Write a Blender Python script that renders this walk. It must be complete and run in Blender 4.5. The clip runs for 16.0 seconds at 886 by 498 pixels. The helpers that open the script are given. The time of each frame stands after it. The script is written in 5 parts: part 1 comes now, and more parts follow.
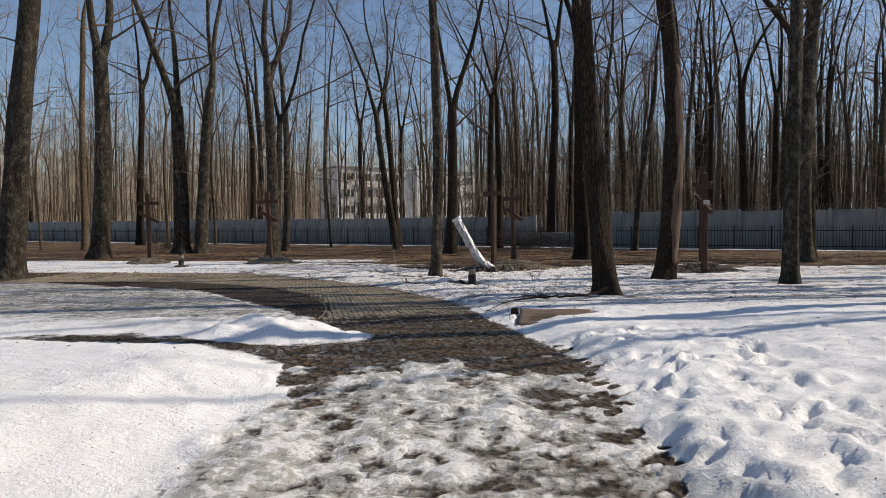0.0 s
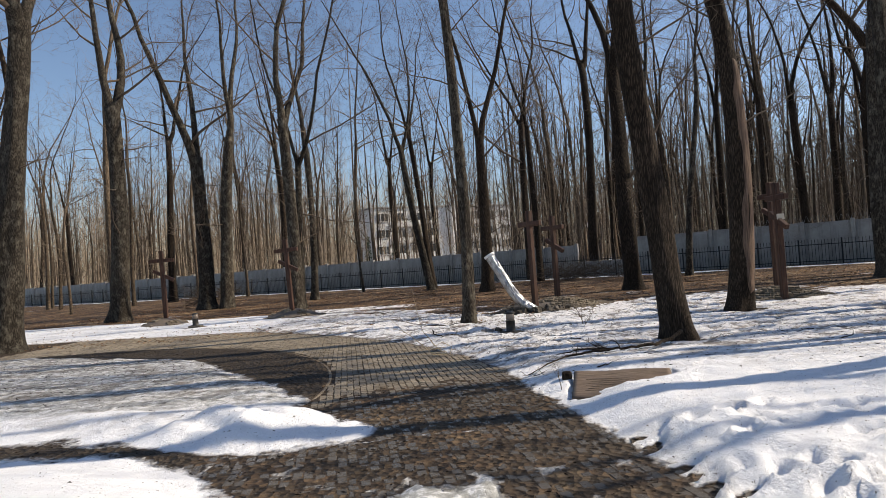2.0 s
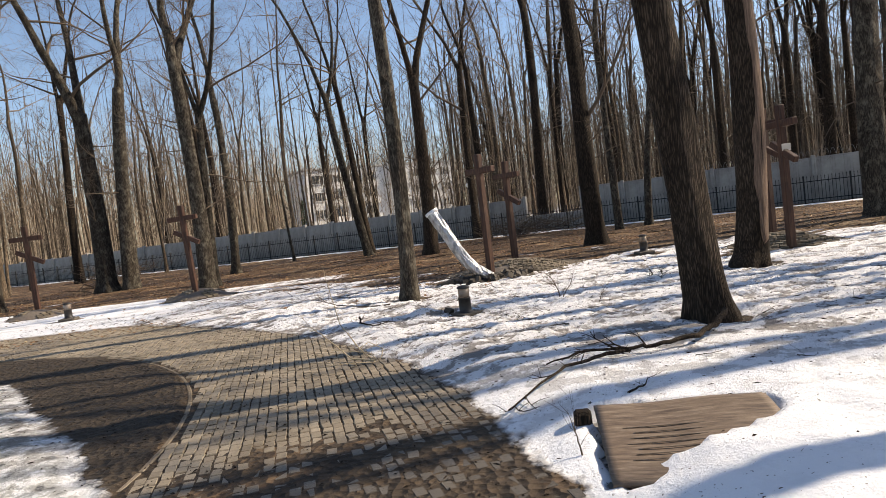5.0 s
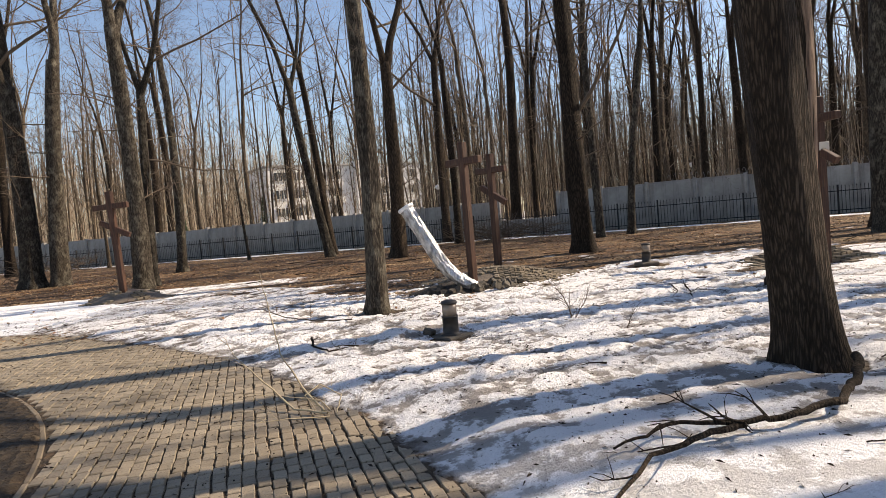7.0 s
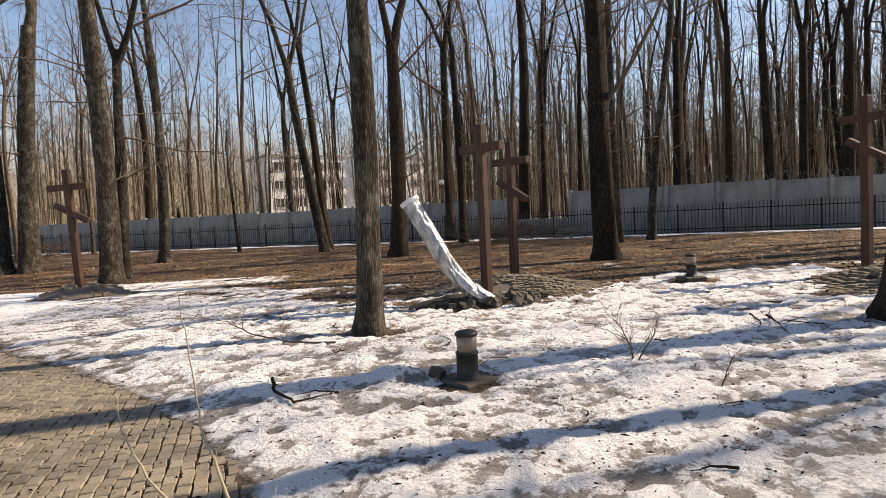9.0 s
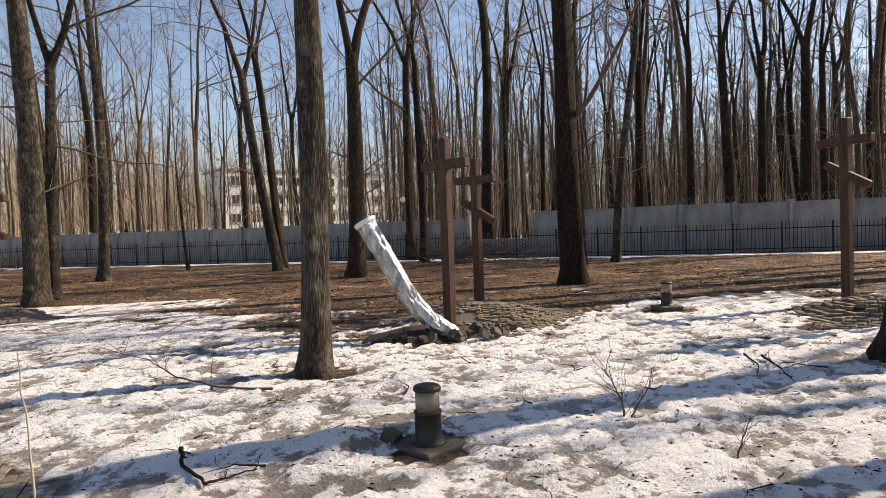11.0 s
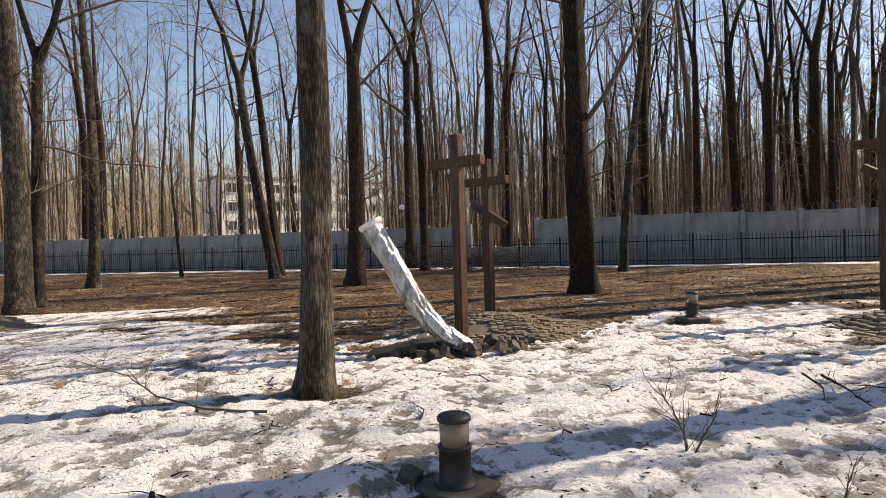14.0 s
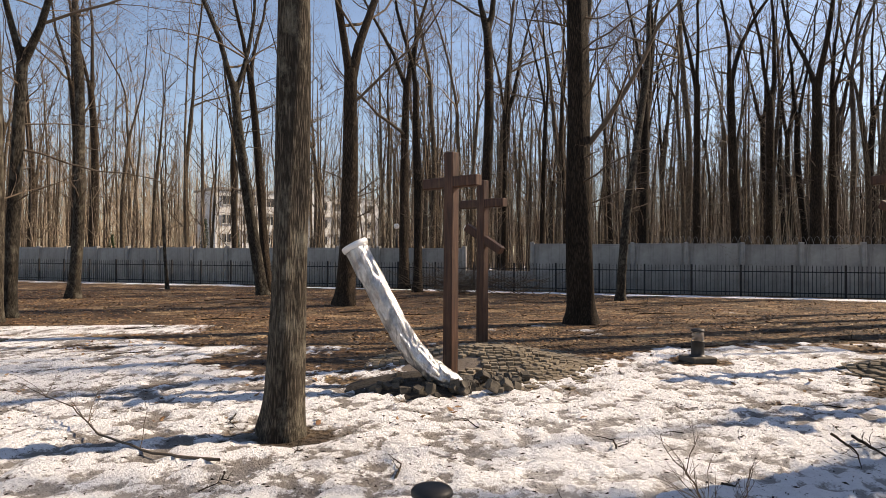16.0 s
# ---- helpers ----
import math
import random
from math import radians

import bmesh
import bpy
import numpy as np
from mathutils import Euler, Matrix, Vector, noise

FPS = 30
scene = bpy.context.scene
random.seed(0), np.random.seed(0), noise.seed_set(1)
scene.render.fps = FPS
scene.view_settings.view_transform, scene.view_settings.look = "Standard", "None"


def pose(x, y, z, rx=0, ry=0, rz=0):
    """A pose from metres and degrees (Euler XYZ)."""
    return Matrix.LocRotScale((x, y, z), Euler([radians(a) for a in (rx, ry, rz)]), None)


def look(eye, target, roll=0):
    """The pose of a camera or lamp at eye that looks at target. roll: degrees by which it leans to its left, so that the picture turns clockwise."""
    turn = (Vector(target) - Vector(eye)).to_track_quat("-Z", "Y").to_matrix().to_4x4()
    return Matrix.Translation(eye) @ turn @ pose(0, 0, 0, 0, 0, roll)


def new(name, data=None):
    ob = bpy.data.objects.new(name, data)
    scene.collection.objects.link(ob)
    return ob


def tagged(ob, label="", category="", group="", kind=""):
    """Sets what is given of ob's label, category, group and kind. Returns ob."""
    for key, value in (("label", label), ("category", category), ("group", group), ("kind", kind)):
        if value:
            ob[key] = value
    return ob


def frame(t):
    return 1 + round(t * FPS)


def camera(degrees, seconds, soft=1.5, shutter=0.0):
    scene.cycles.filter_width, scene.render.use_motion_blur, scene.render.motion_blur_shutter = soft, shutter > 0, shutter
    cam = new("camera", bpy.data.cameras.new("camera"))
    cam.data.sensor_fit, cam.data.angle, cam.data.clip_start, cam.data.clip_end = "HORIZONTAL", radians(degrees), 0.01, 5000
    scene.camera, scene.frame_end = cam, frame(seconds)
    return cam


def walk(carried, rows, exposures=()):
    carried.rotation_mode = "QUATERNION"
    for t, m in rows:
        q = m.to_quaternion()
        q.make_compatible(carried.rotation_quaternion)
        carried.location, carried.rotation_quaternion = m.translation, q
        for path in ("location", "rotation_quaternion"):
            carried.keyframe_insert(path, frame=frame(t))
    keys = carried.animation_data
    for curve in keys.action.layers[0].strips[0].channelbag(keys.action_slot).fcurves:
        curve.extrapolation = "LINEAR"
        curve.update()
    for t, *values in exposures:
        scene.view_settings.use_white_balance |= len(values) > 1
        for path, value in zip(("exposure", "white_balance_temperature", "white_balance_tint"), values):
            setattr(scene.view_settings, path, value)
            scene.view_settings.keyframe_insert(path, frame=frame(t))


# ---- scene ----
cam = camera(70.7, 16.0, soft=0.7)
PATH = [
    (0, (0.067, -1.902, 1.334), (0.012, 0.096, 1.259), -0.3),
    (0.5, (0.17, -1.538, 1.391), (-0.041, 0.449, 1.311), -3.9),
    (1, (0.191, -0.94, 1.434), (-0.008, 1.049, 1.507), -1.8),
    (1.5, (0.251, -0.299, 1.44), (0.072, 1.693, 1.48), -3.6),
    (2, (0.233, 0.42, 1.444), (0.056, 2.411, 1.487), -4.2),
    (2.5, (0.247, 1.045, 1.448), (0.112, 3.04, 1.475), -4.7),
    (3, (0.259, 1.668, 1.449), (0.14, 3.663, 1.355), -2.4),
    (3.5, (0.224, 2.244, 1.473), (0.154, 4.242, 1.515), -2.5),
    (4, (0.211, 2.826, 1.46), (0.134, 4.825, 1.458), -5.2),
    (4.5, (0.168, 3.553, 1.413), (0.196, 5.551, 1.327), -5.2),
    (5, (0.16, 4.111, 1.412), (0.153, 6.109, 1.31), -7.0),
    (5.2, (0.126, 4.366, 1.408), (0.174, 6.365, 1.338), -4.1),
    (7.3, (-0.101, 6.781, 1.299), (0.021, 8.774, 1.196), -4.9),
    (7.5, (-0.125, 7.012, 1.3), (0.04, 9.004, 1.238), -3.8),
    (8, (-0.154, 7.638, 1.285), (-0.045, 9.632, 1.162), -2.3),
    (8.5, (-0.108, 8.218, 1.282), (-0.045, 10.206, 1.069), -2.0),
    (9, (-0.108, 8.652, 1.322), (0.002, 10.646, 1.21), -2.8),
    (9.5, (-0.029, 9.106, 1.327), (0.062, 11.097, 1.162), -5.0),
    (9.7, (-0.029, 9.231, 1.381), (0.137, 11.221, 1.28), -4.0),
    (11.8, (0.007, 9.724, 1.403), (0.25, 11.709, 1.35), -1.9),
    (12, (0.018, 9.738, 1.372), (0.249, 11.724, 1.323), -1.5),
    (12.5, (0.028, 9.767, 1.367), (0.26, 11.752, 1.282), -1.3),
    (13, (0.051, 9.827, 1.357), (0.245, 11.817, 1.305), -3.3),
    (13.5, (-0.096, 10.148, 1.338), (0.174, 12.129, 1.273), -1.3),
    (14, (-0.138, 10.457, 1.329), (0.111, 12.441, 1.296), -1.7),
    (14.5, (-0.153, 10.722, 1.353), (0.073, 12.709, 1.297), -2.0),
    (15, (-0.136, 11.068, 1.338), (0.245, 13.029, 1.245), 1.5),
    (15.5, (-0.047, 11.126, 1.383), (0.147, 13.117, 1.399), 0.8),
    (16, (0.0, 11.109, 1.398), (0.266, 13.091, 1.429), 0.4),
]
walk(cam, [(t, look(eye, target, roll)) for t, eye, target, roll in PATH],
     exposures=[(0.0, -0.24, 6950, 13), (1.0, -0.2, 6950, 13), (1.6, -0.05, 6950, 13), (2.5, 0.24, 7150, 13), (3.5, 0.34, 7250, 13), (5.0, 0.47, 7400, 14), (7.5, 0.54, 7700, 16), (9.0, 0.48, 7750, 16), (16.0, 0.46, 7900, 17)])

# ---------------------------------------------------------------- world, sun
SUN_AZ, SUN_EL = 12.0, 36.0           # degrees from +x towards +y, and above the ground
world = bpy.data.worlds.new("world")
scene.world = world
world.use_nodes = True
wn = world.node_tree.nodes
sky = wn.new("ShaderNodeTexSky")
sky.sky_type, sky.sun_disc = "NISHITA", False
sky.sun_elevation, sky.sun_rotation = radians(SUN_EL), radians(90 - SUN_AZ)
sky.air_density, sky.dust_density, sky.ozone_density = 1.0, 0.5, 3.5
wn["Background"].inputs["Strength"].default_value = 0.135
world.node_tree.links.new(sky.outputs[0], wn["Background"].inputs[0])
sun_data = bpy.data.lights.new("sun", "SUN")
sun_data.energy, sun_data.angle, sun_data.color = 5.0, radians(0.55), (1.0, 0.92, 0.78)
sun = new("sun", sun_data)
sun_dir = Vector((math.cos(radians(SUN_EL)) * math.cos(radians(SUN_AZ)),
                  math.cos(radians(SUN_EL)) * math.sin(radians(SUN_AZ)), math.sin(radians(SUN_EL))))
sun.matrix_world = look(sun_dir * 60, (0, 0, 0))

# ---------------------------------------------------------------- materials


def mat(name, rough=0.8, metal=0.0, spec=0.3):
    m = bpy.data.materials.new(name)
    m.use_nodes = True
    b = m.node_tree.nodes["Principled BSDF"]
    b.inputs["Roughness"].default_value = rough
    b.inputs["Metallic"].default_value = metal
    b.inputs["Specular IOR Level"].default_value = spec
    return m


def node(m, kind, **inputs):
    n = m.node_tree.nodes.new("ShaderNode" + kind)
    for k, v in inputs.items():
        n.inputs[k.replace("_", " ")].default_value = v
    return n


def link(m, a, b):
    m.node_tree.links.new(a, b)


def coords(m, scale=(1, 1, 1), space="Object"):
    tc = node(m, "TexCoord")
    mp = node(m, "Mapping")
    mp.inputs["Scale"].default_value = scale
    link(m, tc.outputs[space], mp.inputs["Vector"])
    return mp.outputs[0]


def noise_tex(m, vec, scale, detail=6, rough=0.6):
    n = node(m, "TexNoise", Scale=scale, Detail=detail, Roughness=rough)
    link(m, vec, n.inputs["Vector"])
    return n.outputs["Fac"]


def ramp(m, fac, stops):
    r = node(m, "ValToRGB")
    el = r.color_ramp.elements
    while len(el) < len(stops):
        el.new(0.5)
    for e, (p, c) in zip(el, stops):
        e.position, e.color = p, (*c, 1) if len(c) == 3 else c
    link(m, fac, r.inputs[0])
    return r.outputs["Color"]


def mix(m, fac, a, b, how="MIX"):
    n = m.node_tree.nodes.new("ShaderNodeMix")
    n.data_type, n.blend_type = "RGBA", how
    for v, s in ((fac, n.inputs[0]), (a, n.inputs[6]), (b, n.inputs[7])):
        if isinstance(v, bpy.types.NodeSocket):
            link(m, v, s)
        elif isinstance(v, tuple):
            s.default_value = (*v, 1)
        else:
            s.default_value = v
    return n.outputs[2]


def maths(m, how, a, b=0.5, clamp=False):
    n = m.node_tree.nodes.new("ShaderNodeMath")
    n.operation, n.use_clamp = how, clamp
    for v, s in ((a, n.inputs[0]), (b, n.inputs[1])):
        if isinstance(v, bpy.types.NodeSocket):
            link(m, v, s)
        else:
            s.default_value = v
    return n.outputs[0]


def remap(m, v, lo, hi):
    n = node(m, "MapRange")
    n.inputs[1].default_value, n.inputs[2].default_value = lo, hi
    link(m, v, n.inputs[0])
    return n.outputs[0]


def colour(m, c):
    s = m.node_tree.nodes["Principled BSDF"].inputs["Base Color"]
    if isinstance(c, tuple):
        s.default_value = (*c, 1)
    else:
        link(m, c, s)


def bump(m, height, dist, strength=1.0):
    n = node(m, "Bump", Strength=strength, Distance=dist)
    link(m, height, n.inputs["Height"])
    link(m, n.outputs[0], m.node_tree.nodes["Principled BSDF"].inputs["Normal"])


def rand(m):
    return m.node_tree.nodes.new("ShaderNodeObjectInfo").outputs["Random"]


def attr(m, name):
    n = m.node_tree.nodes.new("ShaderNodeAttribute")
    n.attribute_name = name
    return n.outputs["Fac"]


def bark_material(name, dark, light, lichen=0.0, scale=1.0, deep=0.02):
    """Furrowed bark: ridges stretched along the trunk, with grey-green lichen patches."""
    m = mat(name, 0.9, 0, 0.15)
    v = coords(m, (30 * scale, 30 * scale, 3.0 * scale))
    warp = node(m, "TexNoise", Scale=1.1, Detail=3.0)
    link(m, v, warp.inputs["Vector"])
    bent = m.node_tree.nodes.new("ShaderNodeVectorMath")
    bent.operation = "MULTIPLY_ADD"
    bent.inputs[1].default_value = (0.9, 0.9, 0.9)
    link(m, warp.outputs["Color"], bent.inputs[0])
    link(m, v, bent.inputs[2])
    v = bent.outputs[0]
    ridges = noise_tex(m, v, 2.2, 8, 0.72)
    vor = node(m, "TexVoronoi", Scale=1.4)
    vor.feature = "DISTANCE_TO_EDGE"
    link(m, v, vor.inputs["Vector"])
    crack = remap(m, vor.outputs["Distance"], -0.12, 0.30)
    h = maths(m, "MULTIPLY", ridges, crack)
    c = ramp(m, h, [(0.08, tuple(x * 0.45 for x in dark)), (0.28, dark), (0.74, light)])
    big = noise_tex(m, coords(m, (1, 1, 0.35)), 2.1, 5, 0.65)
    c = mix(m, remap(m, big, 0.40, 0.66), c, mix(m, 1.0, c, (0.52, 0.50, 0.48), "MULTIPLY"))
    if lichen:
        spots = noise_tex(m, coords(m, (1, 1, 0.6)), 5.5, 7, 0.72)
        c = mix(m, maths(m, "MULTIPLY", remap(m, spots, 0.50, 0.66), lichen * 0.7), c, mix(m, ridges, (0.15, 0.145, 0.12), (0.36, 0.345, 0.29)))
    tone = mix(m, remap(m, rand(m), 0, 1), (0.65, 0.63, 0.61), (1.35, 1.28, 1.2))
    colour(m, mix(m, 1.0, c, tone, "MULTIPLY"))
    bump(m, h, deep, 1.0)
    return m


BARK = bark_material("bark_brown", (0.036, 0.027, 0.020), (0.155, 0.119, 0.089))
BARK_GREY = bark_material("bark_grey", (0.040, 0.034, 0.028), (0.170, 0.152, 0.126), 0.6, 1.1, 0.016)
# bark beyond the wall: paler, with the sunlit look put into its colour
BARK_FAR_LIT = bark_material("bark_far_lit", (0.10, 0.078, 0.058), (0.34, 0.275, 0.205))
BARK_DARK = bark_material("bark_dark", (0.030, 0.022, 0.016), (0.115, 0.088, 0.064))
# paler still: sun and haze of the distant wood put into the bark colour
BARK_DISTANT_LIT = bark_material("bark_distant_lit", (0.15, 0.118, 0.088), (0.40, 0.33, 0.25), 0, 0.5)
TWIG = mat("twig_bark", 0.85, 0, 0.2)
colour(TWIG, mix(TWIG, noise_tex(TWIG, coords(TWIG), 3, 3), (0.055, 0.041, 0.030), (0.185, 0.138, 0.100)))
# far twigs and thicket: lightened copies of TWIG, sunlight put into the colour
TWIG_FAR_LIT = mat("far_twig_bark_lit", 0.85, 0, 0.2)
colour(TWIG_FAR_LIT, mix(TWIG_FAR_LIT, noise_tex(TWIG_FAR_LIT, coords(TWIG_FAR_LIT), 3, 3), (0.11, 0.083, 0.060), (0.33, 0.26, 0.19)))
THICKET_LIT = mat("thicket_bark_lit", 0.85, 0, 0.2)
colour(THICKET_LIT, mix(THICKET_LIT, noise_tex(THICKET_LIT, coords(THICKET_LIT), 3, 3), (0.24, 0.185, 0.13), (0.48, 0.385, 0.28)))


def ground_material():
    """Snow, ice, leaf litter and wet soil on one sheet; the sheet's own data say how much of each lies where."""
    m = mat("snow_soil_leaves", 0.75, 0, 0.25)
    v = coords(m)
    fine = noise_tex(m, v, 26, 8, 0.7)
    mid = noise_tex(m, v, 5.5, 7, 0.65)
    wide = noise_tex(m, v, 0.9, 4)
    # clean snow
    snow = mix(m, mid, (0.84, 0.86, 0.89), (0.93, 0.935, 0.94))
    # meltwater ice, grey and half clear
    tread = noise_tex(m, v, 7.0, 5, 0.6)
    ice = ramp(m, maths(m, "ADD", maths(m, "MULTIPLY", fine, 0.22), maths(m, "ADD", maths(m, "MULTIPLY", tread, 0.58), maths(m, "MULTIPLY", wide, 0.20))),
               [(0.40, (0.05, 0.048, 0.042)), (0.43, (0.36, 0.355, 0.325)), (0.50, (0.52, 0.52, 0.49)), (0.535, (0.86, 0.86, 0.85))])
    white = mix(m, attr(m, "ice"), snow, ice)
    # grime: needles, bark crumbs and sand frozen into old snow; hollows also get painted shade
    specks = noise_tex(m, v, 55, 4, 0.8)
    blot = noise_tex(m, v, 17.0, 6, 0.75)
    soft = noise_tex(m, v, 8.0, 8, 0.7)
    dirt_and_shade = maths(m, "ADD", maths(m, "MULTIPLY", blot, 0.34), maths(m, "ADD", maths(m, "MULTIPLY", attr(m, "pit"), 0.26), maths(m, "MULTIPLY", soft, 0.40)))
    grime_shade_f = maths(m, "MULTIPLY", attr(m, "grime"), maths(m, "ADD", maths(m, "MULTIPLY", remap(m, specks, 0.60, 0.66), 0.6), remap(m, dirt_and_shade, 0.497, 0.55)), True)
    white = mix(m, maths(m, "MULTIPLY", attr(m, "grime"), 0.75), white, mix(m, 1.0, white, (0.985, 0.955, 0.94), "MULTIPLY"))
    white = mix(m, maths(m, "MULTIPLY", grime_shade_f, 0.88), white, mix(m, fine, (0.055, 0.045, 0.037), (0.27, 0.225, 0.185)))
    crumbs = remap(m, noise_tex(m, v, 38, 2, 0.5), 0.70, 0.715)
    white = mix(m, crumbs, white, (0.10, 0.075, 0.055))
    # leaf litter
    cells = node(m, "TexVoronoi", Scale=13.0, Randomness=1.0)
    link(m, v, cells.inputs["Vector"])
    sep = node(m, "SeparateColor")
    link(m, cells.outputs["Color"], sep.inputs[0])
    leaf = ramp(m, sep.outputs[0], [(0.0, (0.022, 0.013, 0.009)), (0.35, (0.09, 0.046, 0.024)), (0.7, (0.22, 0.118, 0.058)), (1.0, (0.46, 0.30, 0.165))])
    leaf = mix(m, remap(m, wide, 0.3, 0.7), leaf, mix(m, fine, (0.03, 0.022, 0.014), (0.14, 0.10, 0.06)))
    straw = noise_tex(m, v, 0.55, 6, 0.7)
    leaf = mix(m, remap(m, straw, 0.53, 0.63), leaf, mix(m, sep.outputs[1], (0.13, 0.082, 0.045), (0.52, 0.38, 0.225)))
    leaf = mix(m, remap(m, straw, 0.46, 0.36), leaf, mix(m, fine, (0.016, 0.011, 0.008), (0.085, 0.055, 0.034)))
    # shadow bands and sunlit streaks along x, multiplied into the litter colour
    shade_streaks = noise_tex(m, coords(m, (0.6, 2.2, 1)), 2.4, 6, 0.7)
    leaf = mix(m, 1.0, leaf, ramp(m, shade_streaks, [(0.38, (0.30, 0.28, 0.27)), (0.52, (1.0, 0.97, 0.95)), (0.66, (1.5, 1.42, 1.3))]), "MULTIPLY")
    soil = mix(m, fine, (0.018, 0.014, 0.010), (0.075, 0.058, 0.042))
    soil = mix(m, remap(m, specks, 0.60, 0.66), soil, (0.19, 0.15, 0.10))
    bare = mix(m, attr(m, "leaf"), soil, leaf)
    edge = maths(m, "ADD", attr(m, "snow"), maths(m, "MULTIPLY", maths(m, "SUBTRACT", mid, 0.5), 0.05))
    cover = remap(m, edge, -0.004, 0.012)
    colour(m, mix(m, cover, bare, white))
    b = m.node_tree.nodes["Principled BSDF"]
    rough = mix(m, maths(m, "MULTIPLY", attr(m, "ice"), cover), (0.8, 0.8, 0.8), (0.38, 0.38, 0.38))
    link(m, rough, b.inputs["Roughness"])
    h = maths(m, "MULTIPLY", maths(m, "ADD", mid, fine), maths(m, "ADD", maths(m, "MULTIPLY", attr(m, "grime"), 0.27), 0.26))
    h = maths(m, "ADD", h, maths(m, "MULTIPLY", maths(m, "SUBTRACT", 1.0, cover), maths(m, "MULTIPLY", cells.outputs["Distance"], 0.8)))
    h = maths(m, "ADD", h, maths(m, "MULTIPLY", soft, maths(m, "MULTIPLY", cover, maths(m, "ADD", maths(m, "MULTIPLY", attr(m, "grime"), 1.0), 0.1))))
    bump(m, h, 0.07, 1.0)
    return m


GROUND = ground_material()

CONCRETE = mat("fence_concrete", 0.88, 0, 0.2)
_v = coords(CONCRETE)
_c = ramp(CONCRETE, noise_tex(CONCRETE, _v, 1.1, 7, 0.65), [(0.3, (0.25, 0.24, 0.222)), (0.7, (0.47, 0.455, 0.42))])
_streak = noise_tex(CONCRETE, coords(CONCRETE, (5, 5, 0.35)), 1.2, 5)
_c = mix(CONCRETE, remap(CONCRETE, _streak, 0.52, 0.8), _c, (0.17, 0.16, 0.145))
colour(CONCRETE, mix(CONCRETE, remap(CONCRETE, rand(CONCRETE), 0, 1), _c, mix(CONCRETE, 1.0, _c, (0.86, 0.86, 0.87), "MULTIPLY")))
bump(CONCRETE, noise_tex(CONCRETE, _v, 25, 6), 0.008, 0.6)

IRON = mat("black_iron", 0.55, 0.3, 0.4)
colour(IRON, mix(IRON, noise_tex(IRON, coords(IRON), 12), (0.012, 0.012, 0.013), (0.035, 0.03, 0.028)))

WOOD = mat("stained_timber", 0.62, 0, 0.35)
_g = noise_tex(WOOD, coords(WOOD, (14, 14, 0.9)), 2.2, 6, 0.6)
_c = ramp(WOOD, _g, [(0.25, (0.014, 0.007, 0.004)), (0.5, (0.058, 0.025, 0.015)), (0.8, (0.135, 0.064, 0.037))])
colour(WOOD, mix(WOOD, remap(WOOD, noise_tex(WOOD, coords(WOOD), 1.7), 0.55, 0.8), _c, (0.12, 0.075, 0.048)))
bump(WOOD, _g, 0.004, 0.6)


def stone_material(name, a, b, c, wet=False):
    m = mat(name, 0.85, 0, 0.25)
    v = coords(m)
    k = ramp(m, rand(m), [(0.0, a), (0.5, b), (1.0, c)])
    isl = node(m, "NewGeometry").outputs["Random Per Island"]
    k = mix(m, 0.5, k, ramp(m, isl, [(0.0, a), (0.5, b), (1.0, c)]))
    k = mix(m, remap(m, noise_tex(m, v, 1.1, 4), 0.50, 0.75), k, tuple(x * 0.45 for x in b))
    k = mix(m, remap(m, noise_tex(m, v, 60, 4), 0.55, 0.75), k, tuple(x * 0.5 for x in a))
    if wet:
        pos = node(m, "NewGeometry").outputs["Position"]
        sp = node(m, "SeparateXYZ")
        link(m, pos, sp.inputs[0])
        blot = noise_tex(m, pos, 0.9, 5)
        # meltwater soaks the paving nearest the ice and the snow field
        w = maths(m, "ADD", maths(m, "ADD", sp.outputs[1], maths(m, "MULTIPLY", sp.outputs[0], -0.75)), maths(m, "MULTIPLY", blot, 2.2))
        soak = remap(m, w, 11.0, 9.6)
        soak = maths(m, "MAXIMUM", soak, maths(m, "MULTIPLY", remap(m, noise_tex(m, pos, 0.5, 3), 0.55, 0.7), 0.7))
        k = mix(m, maths(m, "MULTIPLY", soak, 0.8), k, (0.075, 0.066, 0.055))
        link(m, remap(m, soak, 1.6, -0.9), m.node_tree.nodes["Principled BSDF"].inputs["Roughness"])
    colour(m, k)
    bump(m, noise_tex(m, v, 45, 5), 0.006, 0.7)
    return m


PAVER = stone_material("concrete_paver", (0.14, 0.115, 0.085), (0.25, 0.206, 0.149), (0.345, 0.292, 0.217), True)
COBBLE = stone_material("mound_cobble", (0.115, 0.092, 0.067), (0.195, 0.158, 0.114), (0.28, 0.232, 0.17))
RUBBLE = stone_material("dug_stone", (0.030, 0.026, 0.022), (0.065, 0.056, 0.046), (0.15, 0.13, 0.105))
SAND = mat("gravel_earth", 0.9, 0, 0.2)
colour(SAND, mix(SAND, noise_tex(SAND, coords(SAND), 16, 8, 0.7), (0.085, 0.070, 0.057), (0.26, 0.215, 0.175)))
bump(SAND, noise_tex(SAND, coords(SAND), 18, 8), 0.03, 1)
SOIL = mat("wet_soil", 0.8, 0, 0.3)
colour(SOIL, mix(SOIL, noise_tex(SOIL, coords(SOIL), 22, 6), (0.012, 0.010, 0.008), (0.055, 0.044, 0.033)))
bump(SOIL, noise_tex(SOIL, coords(SOIL), 14, 8), 0.04, 1)

